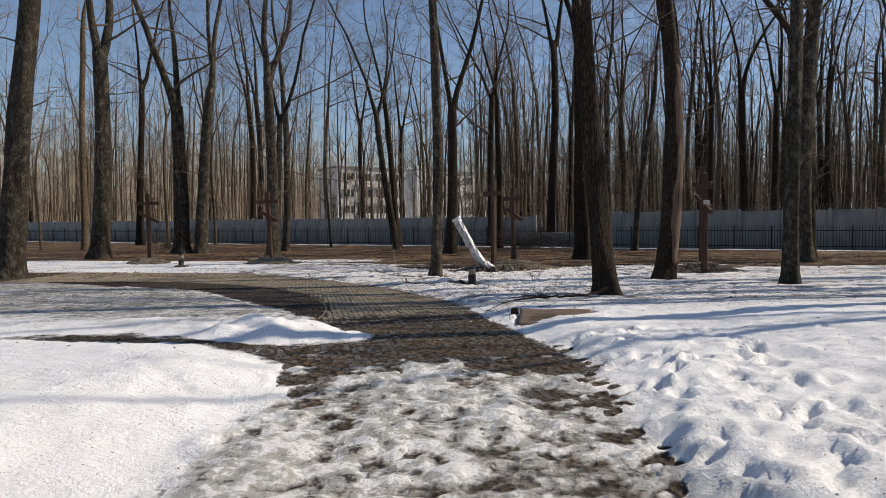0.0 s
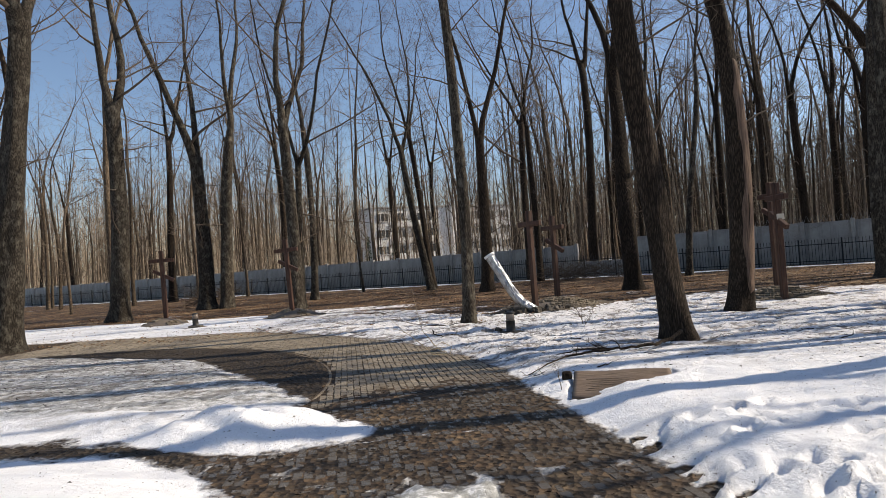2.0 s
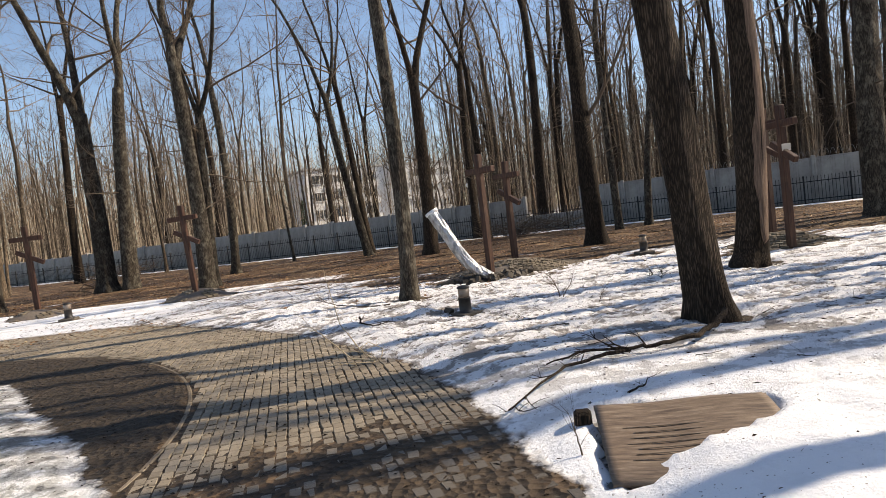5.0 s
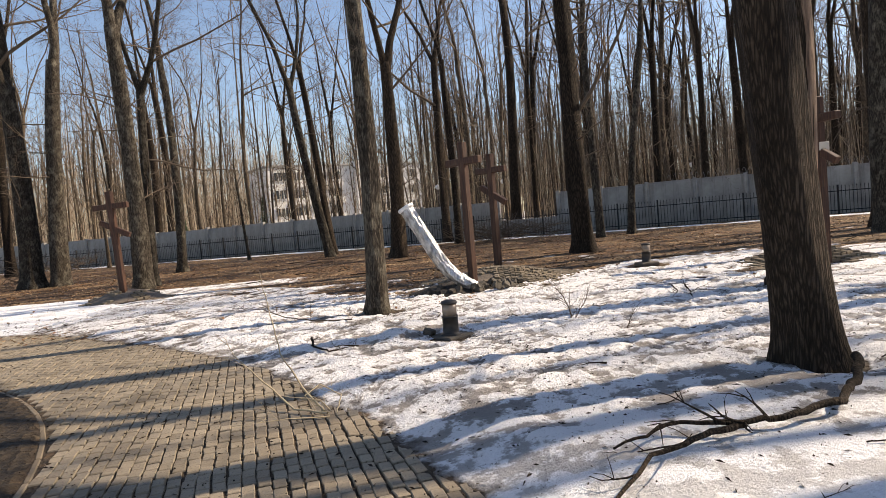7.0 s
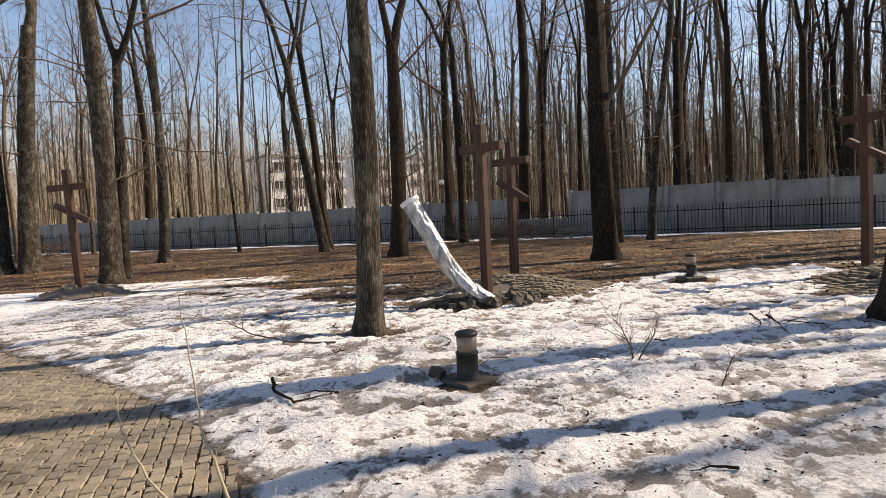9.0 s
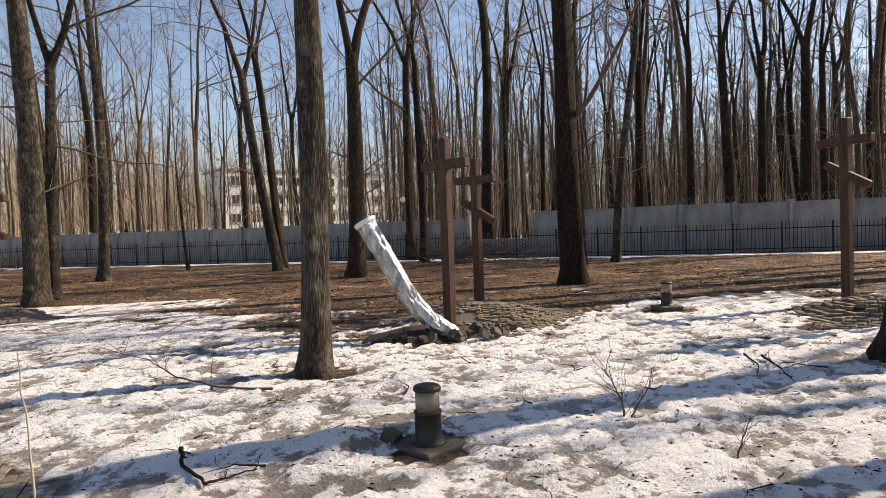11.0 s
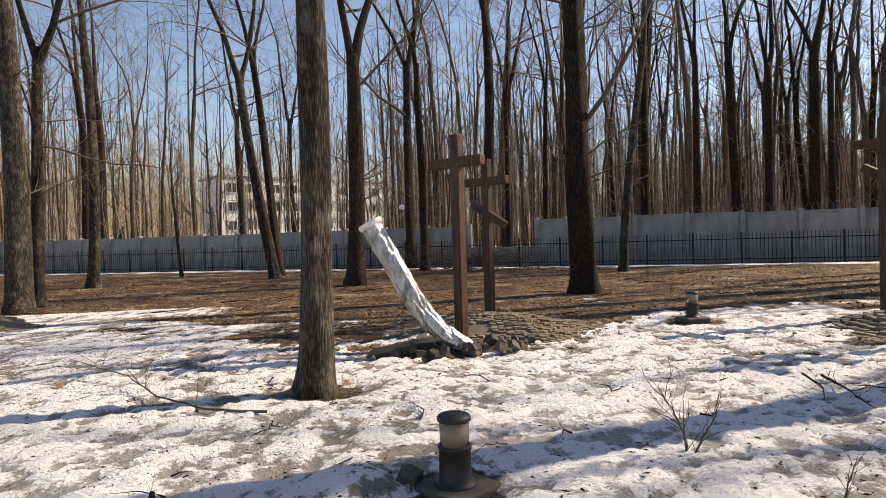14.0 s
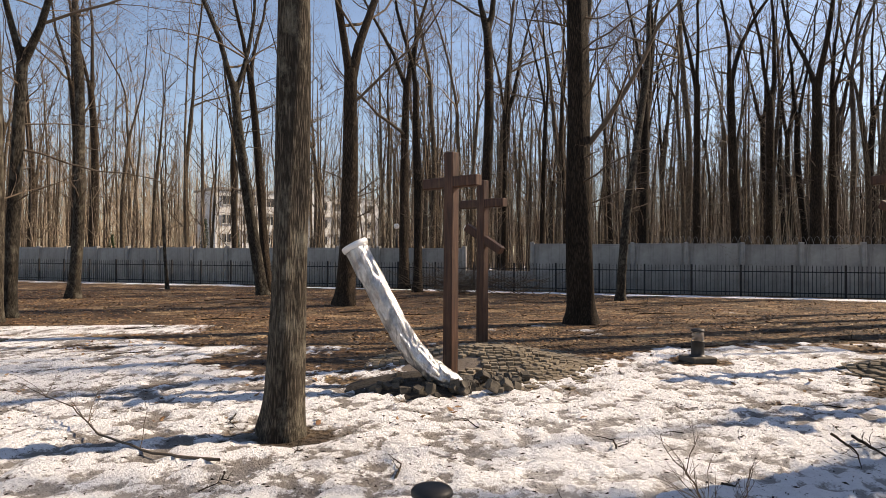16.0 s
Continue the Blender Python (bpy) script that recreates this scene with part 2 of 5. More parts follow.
FOIL = mat("crumpled_foil", 0.28, 0.88, 0.5)
_v = coords(FOIL)
_n = noise_tex(FOIL, coords(FOIL, (1, 1, 0.5)), 7, 6, 0.65)
colour(FOIL, mix(FOIL, remap(FOIL, _n, 0.35, 0.7), (0.24, 0.24, 0.25), (0.72, 0.72, 0.73)))
FOIL_LID = mat("foil_lid", 0.4, 0.3, 0.5)
colour(FOIL_LID, mix(FOIL_LID, noise_tex(FOIL_LID, coords(FOIL_LID), 14, 5), (0.62, 0.63, 0.65), (0.86, 0.86, 0.87)))
bump(FOIL_LID, noise_tex(FOIL_LID, coords(FOIL_LID), 16, 4), 0.012, 0.8)
_w = node(FOIL, "TexVoronoi", Scale=9.0)
_w.feature = "DISTANCE_TO_EDGE"
link(FOIL, coords(FOIL, (1, 1, 0.3)), _w.inputs["Vector"])
bump(FOIL, maths(FOIL, "ADD", _w.outputs["Distance"], _n), 0.06, 0.9)

BLACK = mat("black_plastic", 0.5, 0, 0.4)
colour(BLACK, mix(BLACK, noise_tex(BLACK, coords(BLACK), 20, 5), (0.012, 0.011, 0.011), (0.034, 0.031, 0.028)))
DIFFUSER = mat("clouded_diffuser", 0.25, 0, 0.5)
colour(DIFFUSER, mix(DIFFUSER, noise_tex(DIFFUSER, coords(DIFFUSER, (1, 1, 3)), 5), (0.27, 0.205, 0.155), (0.46, 0.37, 0.295)))
DIFFUSER.node_tree.nodes["Principled BSDF"].inputs["Transmission Weight"].default_value = 0.4
FOOTING = mat("lamp_footing", 0.9, 0, 0.2)
colour(FOOTING, mix(FOOTING, noise_tex(FOOTING, coords(FOOTING), 9, 6), (0.06, 0.052, 0.042), (0.17, 0.15, 0.125)))
bump(FOOTING, noise_tex(FOOTING, coords(FOOTING), 30), 0.01)
PLATE = mat("weathered_board", 0.6, 0.0, 0.35)
_s = noise_tex(PLATE, coords(PLATE, (1.2, 9, 1)), 3, 7, 0.7)
_c = ramp(PLATE, _s, [(0.3, (0.055, 0.037, 0.026)), (0.5, (0.15, 0.108, 0.076)), (0.72, (0.30, 0.235, 0.17))])
colour(PLATE, _c)
bump(PLATE, _s, 0.004, 0.5)
WHITE = mat("white_render", 0.8, 0, 0.2)
colour(WHITE, mix(WHITE, noise_tex(WHITE, coords(WHITE), 0.6, 6), (0.62, 0.61, 0.58), (0.80, 0.79, 0.76)))
GLASS = mat("window_glass", 0.08, 0, 0.6)
colour(GLASS, mix(GLASS, noise_tex(GLASS, coords(GLASS), 0.8), (0.02, 0.025, 0.03), (0.07, 0.08, 0.09)))
GLOBE = mat("opal_globe", 0.3, 0, 0.5)
colour(GLOBE, (0.85, 0.85, 0.82))
YELLOW = mat("yellow_paint", 0.5, 0, 0.4)
colour(YELLOW, mix(YELLOW, noise_tex(YELLOW, coords(YELLOW), 4), (0.55, 0.36, 0.03), (0.72, 0.50, 0.06)))
NEEDLE = mat("spruce_needles", 0.7, 0, 0.2)
colour(NEEDLE, mix(NEEDLE, noise_tex(NEEDLE, coords(NEEDLE), 5), (0.018, 0.035, 0.012), (0.05, 0.085, 0.03)))
PALE_BLOCK = mat("pale_block", 0.5, 0, 0.4)
colour(PALE_BLOCK, mix(PALE_BLOCK, noise_tex(PALE_BLOCK, coords(PALE_BLOCK), 30), (0.50, 0.44, 0.36), (0.68, 0.62, 0.52)))

# ---------------------------------------------------------------- small tools


def part(name, data, material, parent=None, label=""):
    """One mesh object, from a bmesh, a mesh or (points, faces), under its thing."""
    if isinstance(data, bmesh.types.BMesh):
        me = bpy.data.meshes.new(name)
        data.to_mesh(me)
        data.free()
    elif isinstance(data, bpy.types.Mesh):
        me = data
    else:
        me = bpy.data.meshes.new(name)
        me.from_pydata(data[0], [], data[1])
    if material and not me.materials:
        me.materials.append(material)
    ob = new(name, me)
    ob.parent = parent
    if label:
        ob["label"] = label
    return ob


def smooth(ob):
    ob.data.shade_smooth()
    return ob


def thing(name, m, label, category, group="", kind=""):
    e = new(name)
    e.empty_display_size = 0.2
    e.matrix_world = m
    return tagged(e, label, category, group, kind)


def block(sx, sy, sz, bevel=0.01, at=(0, 0, 0), turn=None):
    """A bevelled box with its base at z = at[2]."""
    bm = bmesh.new()
    bmesh.ops.create_cube(bm, size=1)
    bmesh.ops.scale(bm, vec=(sx, sy, sz), verts=bm.verts)
    if bevel:
        bmesh.ops.bevel(bm, geom=bm.edges[:], offset=bevel, segments=1, affect="EDGES")
    bmesh.ops.translate(bm, vec=(0, 0, sz / 2), verts=bm.verts)
    if turn:
        bmesh.ops.transform(bm, matrix=turn, verts=bm.verts)
    bmesh.ops.translate(bm, vec=at, verts=bm.verts)
    return bm


def lathe(profile, n=24):
    """A turned solid from (radius, height) pairs."""
    pts, faces = [], []
    for r, z in profile:
        for i in range(n):
            a = 2 * math.pi * i / n
            pts.append((r * math.cos(a), r * math.sin(a), z))
    for k in range(len(profile) - 1):
        for i in range(n):
            j = (i + 1) % n
            faces.append((k * n + i, k * n + j, (k + 1) * n + j, (k + 1) * n + i))
    faces.append(tuple(range(n))[::-1])
    faces.append(tuple((len(profile) - 1) * n + i for i in range(n)))
    return pts, faces


def tube(buf, pts, radii, sides, flare=0.0, rng=None):
    """Adds a round, tapering tube along pts to buf = (points, faces)."""
    V, F = buf
    start = len(V)
    n = len(pts)
    up = Vector((0.31, 0.95, 0.05))
    for i, p in enumerate(pts):
        d = (pts[min(i + 1, n - 1)] - pts[max(i - 1, 0)]).normalized()
        a = d.cross(up)
        if a.length < 0.05:
            a = d.cross(Vector((1, 0, 0)))
        a.normalize()
        b = d.cross(a)
        r = radii[i]
        for s in range(sides):
            th = 2 * math.pi * s / sides
            k = r
            if flare and rng:
                k *= 1 + flare * (0.5 * math.sin(3 * th + i * 0.15 + rng) + 0.35 * math.sin(5 * th + 1.7 * rng - i * 0.2)) * 0.16
                if i < 4:
                    k *= 1 + (4 - i) * 0.05 * max(0, math.sin(4 * th + rng))
            V.append(p + a * (k * math.cos(th)) + b * (k * math.sin(th)))
    for i in range(n - 1):
        for s in range(sides):
            t = (s + 1) % sides
            o = start + i * sides
            F.append((o + s, o + t, o + sides + t, o + sides + s))
    if sides > 3:
        F.append(tuple(start + (n - 1) * sides + s for s in range(sides)))

# ---------------------------------------------------------------- the ground sheet


def value_noise(x, y, size, seed):
    """Smooth random values between 0 and 1 on arrays."""
    r = np.random.RandomState(seed)
    table = r.rand(256, 256)
    u, v = x / size, y / size
    i, j = np.floor(u).astype(int), np.floor(v).astype(int)
    fu, fv = u - i, v - j
    fu, fv = fu * fu * (3 - 2 * fu), fv * fv * (3 - 2 * fv)
    a, b = table[i % 256, j % 256], table[(i + 1) % 256, j % 256]
    c, d = table[i % 256, (j + 1) % 256], table[(i + 1) % 256, (j + 1) % 256]
    return (a * (1 - fu) + b * fu) * (1 - fv) + (c * (1 - fu) + d * fu) * fv


def fractal(x, y, size, seed, octaves=4, gain=0.5):
    out, amp, tot = 0 * x, 1.0, 0.0
    for k in range(octaves):
        out = out + amp * value_noise(x + 31.7 * k, y - 17.3 * k, size / 2 ** k, seed + k)
        tot, amp = tot + amp, amp * gain
    return out / tot - 0.5


def step(v, lo, hi):
    t = np.clip((v - lo) / (hi - lo), 0, 1)
    return t * t * (3 - 2 * t)


LEVEL = -0.2
BED = (-9.5, 8.2, 7.15)               # round planting bed inside the ring path
FENCE_A, FENCE_B = Vector((-11.0, 49.9)), Vector((16.8, 37.1))
FENCE_DIR = (FENCE_B - FENCE_A).normalized()
FENCE_NORMAL = Vector((-FENCE_DIR.y, FENCE_DIR.x))     # away from the path

# trunks that stand inside the fence: x, y, radius, lean x, lean y, height, bark, first fork, bend, curve
TRUNKS = {
    "big": (3.19, 11.38, 0.225, -0.136, -0.044, 21, 0, 9.5, 0.01, 0.0057),
    "right": (5.75, 15.71, 0.26, 0.133, -0.012, 22, 0, 8.6, 0.0, -0.0184),
    "middle": (-0.67, 16.87, 0.155, 0.04, -0.008, 19, 1, 9.5, 0.04, -0.0057),
    "slim": (8.44, 14.15, 0.19, 0.004, 0.0, 20, 1, 8.0, 0.06, 0.0),
    "thick": (13.89, 23.72, 0.4, -0.033, 0.001, 23, 1, 9.0, 0.06, 0.006),
    "back": (5.54, 26.19, 0.33, -0.021, 0.0, 23, 0, 9.0, 0.07, -0.0005),
    "back_thin": (8.51, 33.8, 0.18, -0.019, 0.0, 20, 1, 9.0, 0.07, -0.0005),
    "centre": (-0.49, 32.42, 0.3, 0.059, 0.0, 24, 0, 8.0, 0.09, -0.0044),
    "pair_a": (2.38, 43.67, 0.25, -0.041, 0.0, 23, 0, 11.0, 0.09, 0.0042),
    "pair_b": (2.75, 40.6, 0.2, 0.0, 0.0, 22, 0, 10.0, 0.3, 0.0),
    "leaning": (10.14, 34.41, 0.17, 0.05, 0.0, 20, 1, 9.0, 0.12, 0.0073),
    "left_thin": (-10.77, 36.58, 0.21, 0.057, 0.001, 21, 1, 9.0, 0.12, -0.0062),
    "double_a": (-4.03, 38.32, 0.23, -0.15, -0.001, 22, 1, 9.0, 0.27, 0.001),
    "double_b": (-4.06, 40.3, 0.2, -0.11, 0.0, 22, 0, 10.0, 0.27, 0.0019),
    "cross_tree": (-8.77, 27.27, 0.29, 0.03, 0.0, 22, 1, 8.5, 0.12, -0.004),
    "cross_tree_thin": (-8.94, 28.6, 0.17, -0.009, 0.0, 20, 1, 7.0, 0.15, 0.0059),
    "twin_a": (-16.08, 33.98, 0.43, -0.013, 0.0, 23, 1, 8.5, 0.1, -0.0015),
    "twin_b": (-15.04, 34.08, 0.35, 0.041, -0.002, 22, 1, 9.5, 0.09, 0.0047),
    "fork": (-17.48, 28.01, 0.42, 0.087, -0.001, 22, 1, 10.0, 0.06, -0.0063),
    "left_near": (-13.97, 17.15, 0.37, 0.079, 0.007, 22, 1, 9.5, 0.06, 0.0021),
    "left_near_b": (-15.0, 17.9, 0.32, -0.1, 0.0, 22, 1, 9.0, 0.2, 0.0),
    "right_far": (15.1, 25.5, 0.3, -0.02, 0.0, 22, 0, 9.0, 0.2, 0.0),
}
WELLS = [(v[0], v[1], v[2]) for v in TRUNKS.values()] + [(0.37, 14.22, 0.16), (5.30, 20.35, 0.15), (-10.5, 21.45, 0.1)]

EDGE_Y = [-30, 1.7, 3.4, 5.0, 6.0, 7.2, 7.8, 9.3, 11.35, 12.2, 13.1, 14.3, 15.7, 17.0, 19.0, 21.0, 24.0]
EDGE_X = [1.4, 1.15, 1.35, 1.45, 1.2, 0.85, 0.60, 0.18, -0.52, -1.05, -1.55, -2.5, -3.9, -5.4, -7.6, -9.5, -14.0]
BANK_X = [-60, -14, -8, -3.5, -2.5, -1.9, -1.7]
BANK_Y = [8.0, 7.2, 6.7, 6.2, 5.65, 5.0, 4.0]
SHEET_X = [-60, -14, -6.5, -5.7, -3.5, -2.6, -2.2]
SHEET_Y = [24, 16.0, 12.9, 12.4, 9.7, 8.5, 8.0]
_fr = np.random.RandomState(5)
PRINTS = np.concatenate([
    np.stack([_fr.uniform(1.3, 3.4, 170), _fr.uniform(0.0, 6.2, 170), _fr.uniform(0.35, 1.3, 170)], 1),
    np.stack([_fr.uniform(2.4, 6.5, 45), _fr.uniform(2, 11, 45), _fr.uniform(0.4, 1.2, 45)], 1),
    np.stack([_fr.uniform(-1.6, 1.3, 90), _fr.uniform(-1, 5, 90), _fr.uniform(0.9, 2.0, 90)], 1),
    np.stack([_fr.uniform(-0.8, 5.5, 130), _fr.uniform(11.0, 17.5, 130), _fr.uniform(0, 3.1, 130)], 1)])


def in_bed(x, y):
    return np.hypot(x - BED[0], y - BED[1]) < BED[2]


def ground_fields(x, y):
    """Height of the sheet, depth of snow (below zero: bare), and its ice, grime and leaves."""
    n1, n2 = fractal(x, y, 1.6, 11), fractal(x, y, 0.42, 23)
    n5 = fractal(x, y, 0.09, 71, 2)
    n3, n4 = fractal(x, y, 5.0, 37), fractal(x, y, 0.16, 51, 3)
    base = LEVEL + 0.05 * fractal(x, y, 9.0, 3) * step(np.hypot(x, y - 12), 10, 22)
    wob = 0.55 * n1 + 0.25 * n2
    # field beside the path
    e = np.interp(y, EDGE_Y, EDGE_X)
    d = x - e + wob * 0.9
    full = np.interp(y, [-30, 2, 9, 11.5, 13.5, 18, 22], [0.20, 0.19, 0.15, 0.10, 0.065, 0.04, 0.03])
    far = step(y + 6 * n1 + 3 * n3 - 3.2 * step(-x, 0.5, 5.0), 20.0, 23.0)
    right = np.where(d > 0, full * step(d, -0.1, 0.9), -0.05 * step(-d, 0, 0.25)) - 0.09 * far
    right = right + step(d, 0.2, 1) * step(12 - y, 0, 5) * (0.10 * n3 + 0.10 * n1 + 0.14 * n2 * step(6.5 - y, -0.5, 1.5))
    # long drift on the far right, rising away from the path
    right = right + step(x, 3.0, 6.5) * step(11 - y, 0, 3.5) * 0.13
    # bank beside the start
    db = np.minimum(np.interp(x, BANK_X, BANK_Y) - y, -1.72 - x + 0.12 * (y - 2)) + wob * 0.35
    bank = np.where(db > 0, 0.27 * step(db, -0.15, 1.6) + 0.05 * n3, -0.06 * step(-db, 0, 0.2))
    # ridge and the thin grey sheet behind it
    ridge = (0.27 + 0.25 * n2) * np.exp(-((x + 2.75) / 1.25) ** 2 - ((y - 7.0 + 0.25 * (x + 2.75)) / 0.72) ** 2) - 0.06 + 0.05 * n1
    ridge = np.maximum(ridge, 0.17 * np.exp(-((x + 4.6) / 1.9) ** 2 - ((y - 7.6) / 0.55) ** 2) - 0.05 + 0.04 * n1)
    ds = np.minimum(np.interp(x, SHEET_X, SHEET_Y) - y, np.minimum(y - 6.5 - 0.0 * x, -2.3 - x)) + wob * 1.3
    sheet = np.where(ds > 0, 0.045 * step(ds, 0, 0.5), -0.05 * step(-ds, 0, 0.2)) + 0.015 * n1
    # trodden ice on the path
    dp = np.minimum(6.3 - y - 1.6 * n1, np.minimum(x + 2.4, 2.2 - x))
    path = np.where(dp > 0, 0.045 * step(dp, 0, 2.2) + 0.10 * n2 + 0.05 * n4 + 0.002 + 0.03 * n1 - 0.042 * step(y, 2.0, 5.8), -0.04 * step(-dp, 0, 0.3))
    # strips left lying farther off
    strip = 0.035 - 0.10 * np.maximum(step(np.abs(y - 22.2 + 0.10 * (x + 12)), 2.8, 4.2), step(x, -8.2, -5.5)) + 0.05 * n1
    strip2 = 0.02 - 0.09 * np.maximum(step(np.abs(y - 25.6), 0.6, 1.6), step(np.abs(x + 6.2), 2.4, 4.2)) + 0.05 * n1
    fd = (x - FENCE_A.x) * FENCE_NORMAL.x + (y - FENCE_A.y) * FENCE_NORMAL.y
    lee = 0.03 - 0.10 * step(np.abs(fd + 1.0 + 1.2 * n3), 0.5, 1.6) + 0.05 * n1
    beyond = np.where(fd > 2.5, 0.02 + 0.20 * n3 + 0.06 * n1, -0.1)
    flecks = np.where((y > 19) & (fd < 0), 0.16 * n1 + 0.10 * n3 + 0.05 * n2 - 0.062, -0.1)
    snow = np.max([right, bank, ridge, sheet, path, strip, strip2, lee, beyond, flecks], 0)
    lumps = step(y, 9.5, 12) * step(24 - y, 0, 3) * step(d, 0.0, 0.6)
    snow = snow + lumps * (0.016 * n2 + 0.055 * n4 + 0.065 * n5 - 0.004)
    snow = snow + np.where(snow > 0.01, 0.018 * n4 + 0.015 * n2 + step(9 - y, 0, 1) * (0.014 * n4 + 0.03 * n2), 0)
    for wx, wy, wr in WELLS:
        near = np.exp(-((np.hypot((x - wx) * 0.8, y - wy) - wr * 0.5) / (wr * 0.9 + 0.14)) ** 2)
        snow = snow - 0.16 * near * np.clip(0.75 + 2.4 * n2 + 1.6 * n4, 0.1, 1.3)
    # a heaped lump beside the lamp and a bare patch under the trees
    snow = snow + 0.13 * np.exp(-((x + 0.28) / 0.26) ** 2 - ((y - 14.25) / 0.22) ** 2) - 0.10 * np.exp(-((x - 6.6) / 0.7) ** 2 - ((y - 17.9) / 0.35) ** 2)
    # the board's dry outline: snow has melted off its near corner
    bu, bv = (x - 1.57) * 0.988 - (y - 7.93) * 0.151, (x - 1.57) * 0.151 + (y - 7.93) * 0.988
    onb = (np.abs(bu) < 0.60) & (np.abs(bv) < 0.57) & (bu < 0.28 + bv * 1.25 + 0.6 * n2)
    snow = np.where(onb, np.minimum(snow, 0.0), snow)
    for px, py, pa in PRINTS:
        c, s = math.cos(pa), math.sin(pa)
        u, w = (x - px) * c + (y - py) * s, -(x - px) * s + (y - py) * c
        q = (u / 0.13) ** 2 + (w / 0.06) ** 2
        k = 0.07 if py < 6.5 and px > 1.25 else (0.02 if px < 1.3 and py < 6 else 0.010)
        snow = snow + np.where(snow > 0.005, k * (-np.exp(-q) + 0.34 * np.exp(-(np.sqrt(q) - 1.55) ** 2 / 0.12)), 0)
    pave = ~in_bed(x, y) & (x < e + 0.9) & (y > 3.0) & (y < 21) & (x > -16)
    low = np.where(pave, -0.016 + 0.0165 * step(9.7 - y + 0.85 * x + 2.5 * n1 + 1.5 * n2, -0.8, 0.6), 0.0) + np.where(in_bed(x, y), 0.01 + 0.03 * n2 + 0.02 * n4, 0)
    bare_z = base + low + np.where(pave, 0, 0.02 * n4 + 0.02 * n2)
    height = np.where(snow > 0, np.maximum(base + snow, bare_z), np.maximum(bare_z, base + snow * 0.6))
    ice = np.clip(step(6.6 - y, 0, 1.6) * step(1.7 - x + wob, -0.1, 0.7) * step(x + 2.0, -0.1, 0.6) * step(-db, -0.05, 0.1) + 0.95 * step(ds, -0.1, 0.4) * step(y, 7.6, 8.4), 0, 1)
    grime = np.clip(0.05 + 0.95 * step(y, 7.6, 11.0) * step(x + 30, 0, 1) + 0.22 * step(y, 15, 21) + 0.25 * step(ds, 0.1, 0.9), 0, 0.9)
    grime = np.where(db > 0.1, 0.06, grime) * (0.7 + 0.9 * (n1 + 0.5) * 0.6)
    grime = grime + 0.18 * step(y, 14.5, 16.5) * step(2.0 - x + 3 * n1, 0, 2)
    grime = np.where((strip > 0) | (lee > 0), grime * 0.25, grime)
    leaf = np.where(in_bed(x, y), 0.04, np.where(pave, 0.25, step(y, 15, 22) * 0.9 + 0.1))
    # hollows of the relief: the snow colour darkens here for dirt and shade
    pit = np.clip(0.5 - 1.3 * n4 - 0.7 * n5 - 0.6 * n2, 0, 1)
    return height, snow, ice, grime, leaf, pit


def spaced(lo, hi, fine, reach, grow):
    """Grid lines: fine between lo and hi, wider and wider out to reach on both sides."""
    mid = list(np.arange(lo, hi + 1e-6, fine))
    for sign, start in ((1, hi), (-1, lo)):
        p, s, out = start, fine, []
        while abs(p) < reach:
            s *= grow
            p += sign * s
            out.append(p)
        mid = mid + out if sign > 0 else out[::-1] + mid
    return np.array(mid)


gx, gy = spaced(-3.2, 4.8, 0.052, 900, 1.045), spaced(-0.2, 17.5, 0.052, 900, 1.045)
GX, GY = np.meshgrid(gx, gy)
gh, gs, gi, gg, gl, gp = ground_fields(GX.ravel(), GY.ravel())
gme = bpy.data.meshes.new("ground")
nx, ny = len(gx), len(gy)
verts = np.stack([GX.ravel(), GY.ravel(), gh], 1)
idx = np.arange(nx * ny).reshape(ny, nx)
quads = np.stack([idx[:-1, :-1], idx[:-1, 1:], idx[1:, 1:], idx[1:, :-1]], -1).reshape(-1, 4)
gme.vertices.add(len(verts))
gme.vertices.foreach_set("co", verts.ravel())
gme.loops.add(quads.size)
gme.loops.foreach_set("vertex_index", quads.ravel())
gme.polygons.add(len(quads))
gme.polygons.foreach_set("loop_start", np.arange(0, quads.size, 4))
gme.update(calc_edges=True)
for key, values in (("snow", gs), ("ice", gi), ("grime", gg), ("leaf", gl), ("pit", gp)):
    gme.attributes.new(key, "FLOAT", "POINT").data.foreach_set("value", values.astype(np.float32))
gme.materials.append(GROUND)
gme.shade_smooth()
ground = tagged(new("ground", gme), "melting snow, grey ice, brown leaf litter and wet soil", "ground", kind="structure")


def ground_z(x, y):
    return float(ground_fields(np.array([float(x)]), np.array([float(y)]))[0][0])


# ---------------------------------------------------------------- trees


def unit(v):
    return v / max(v.length, 1e-6)


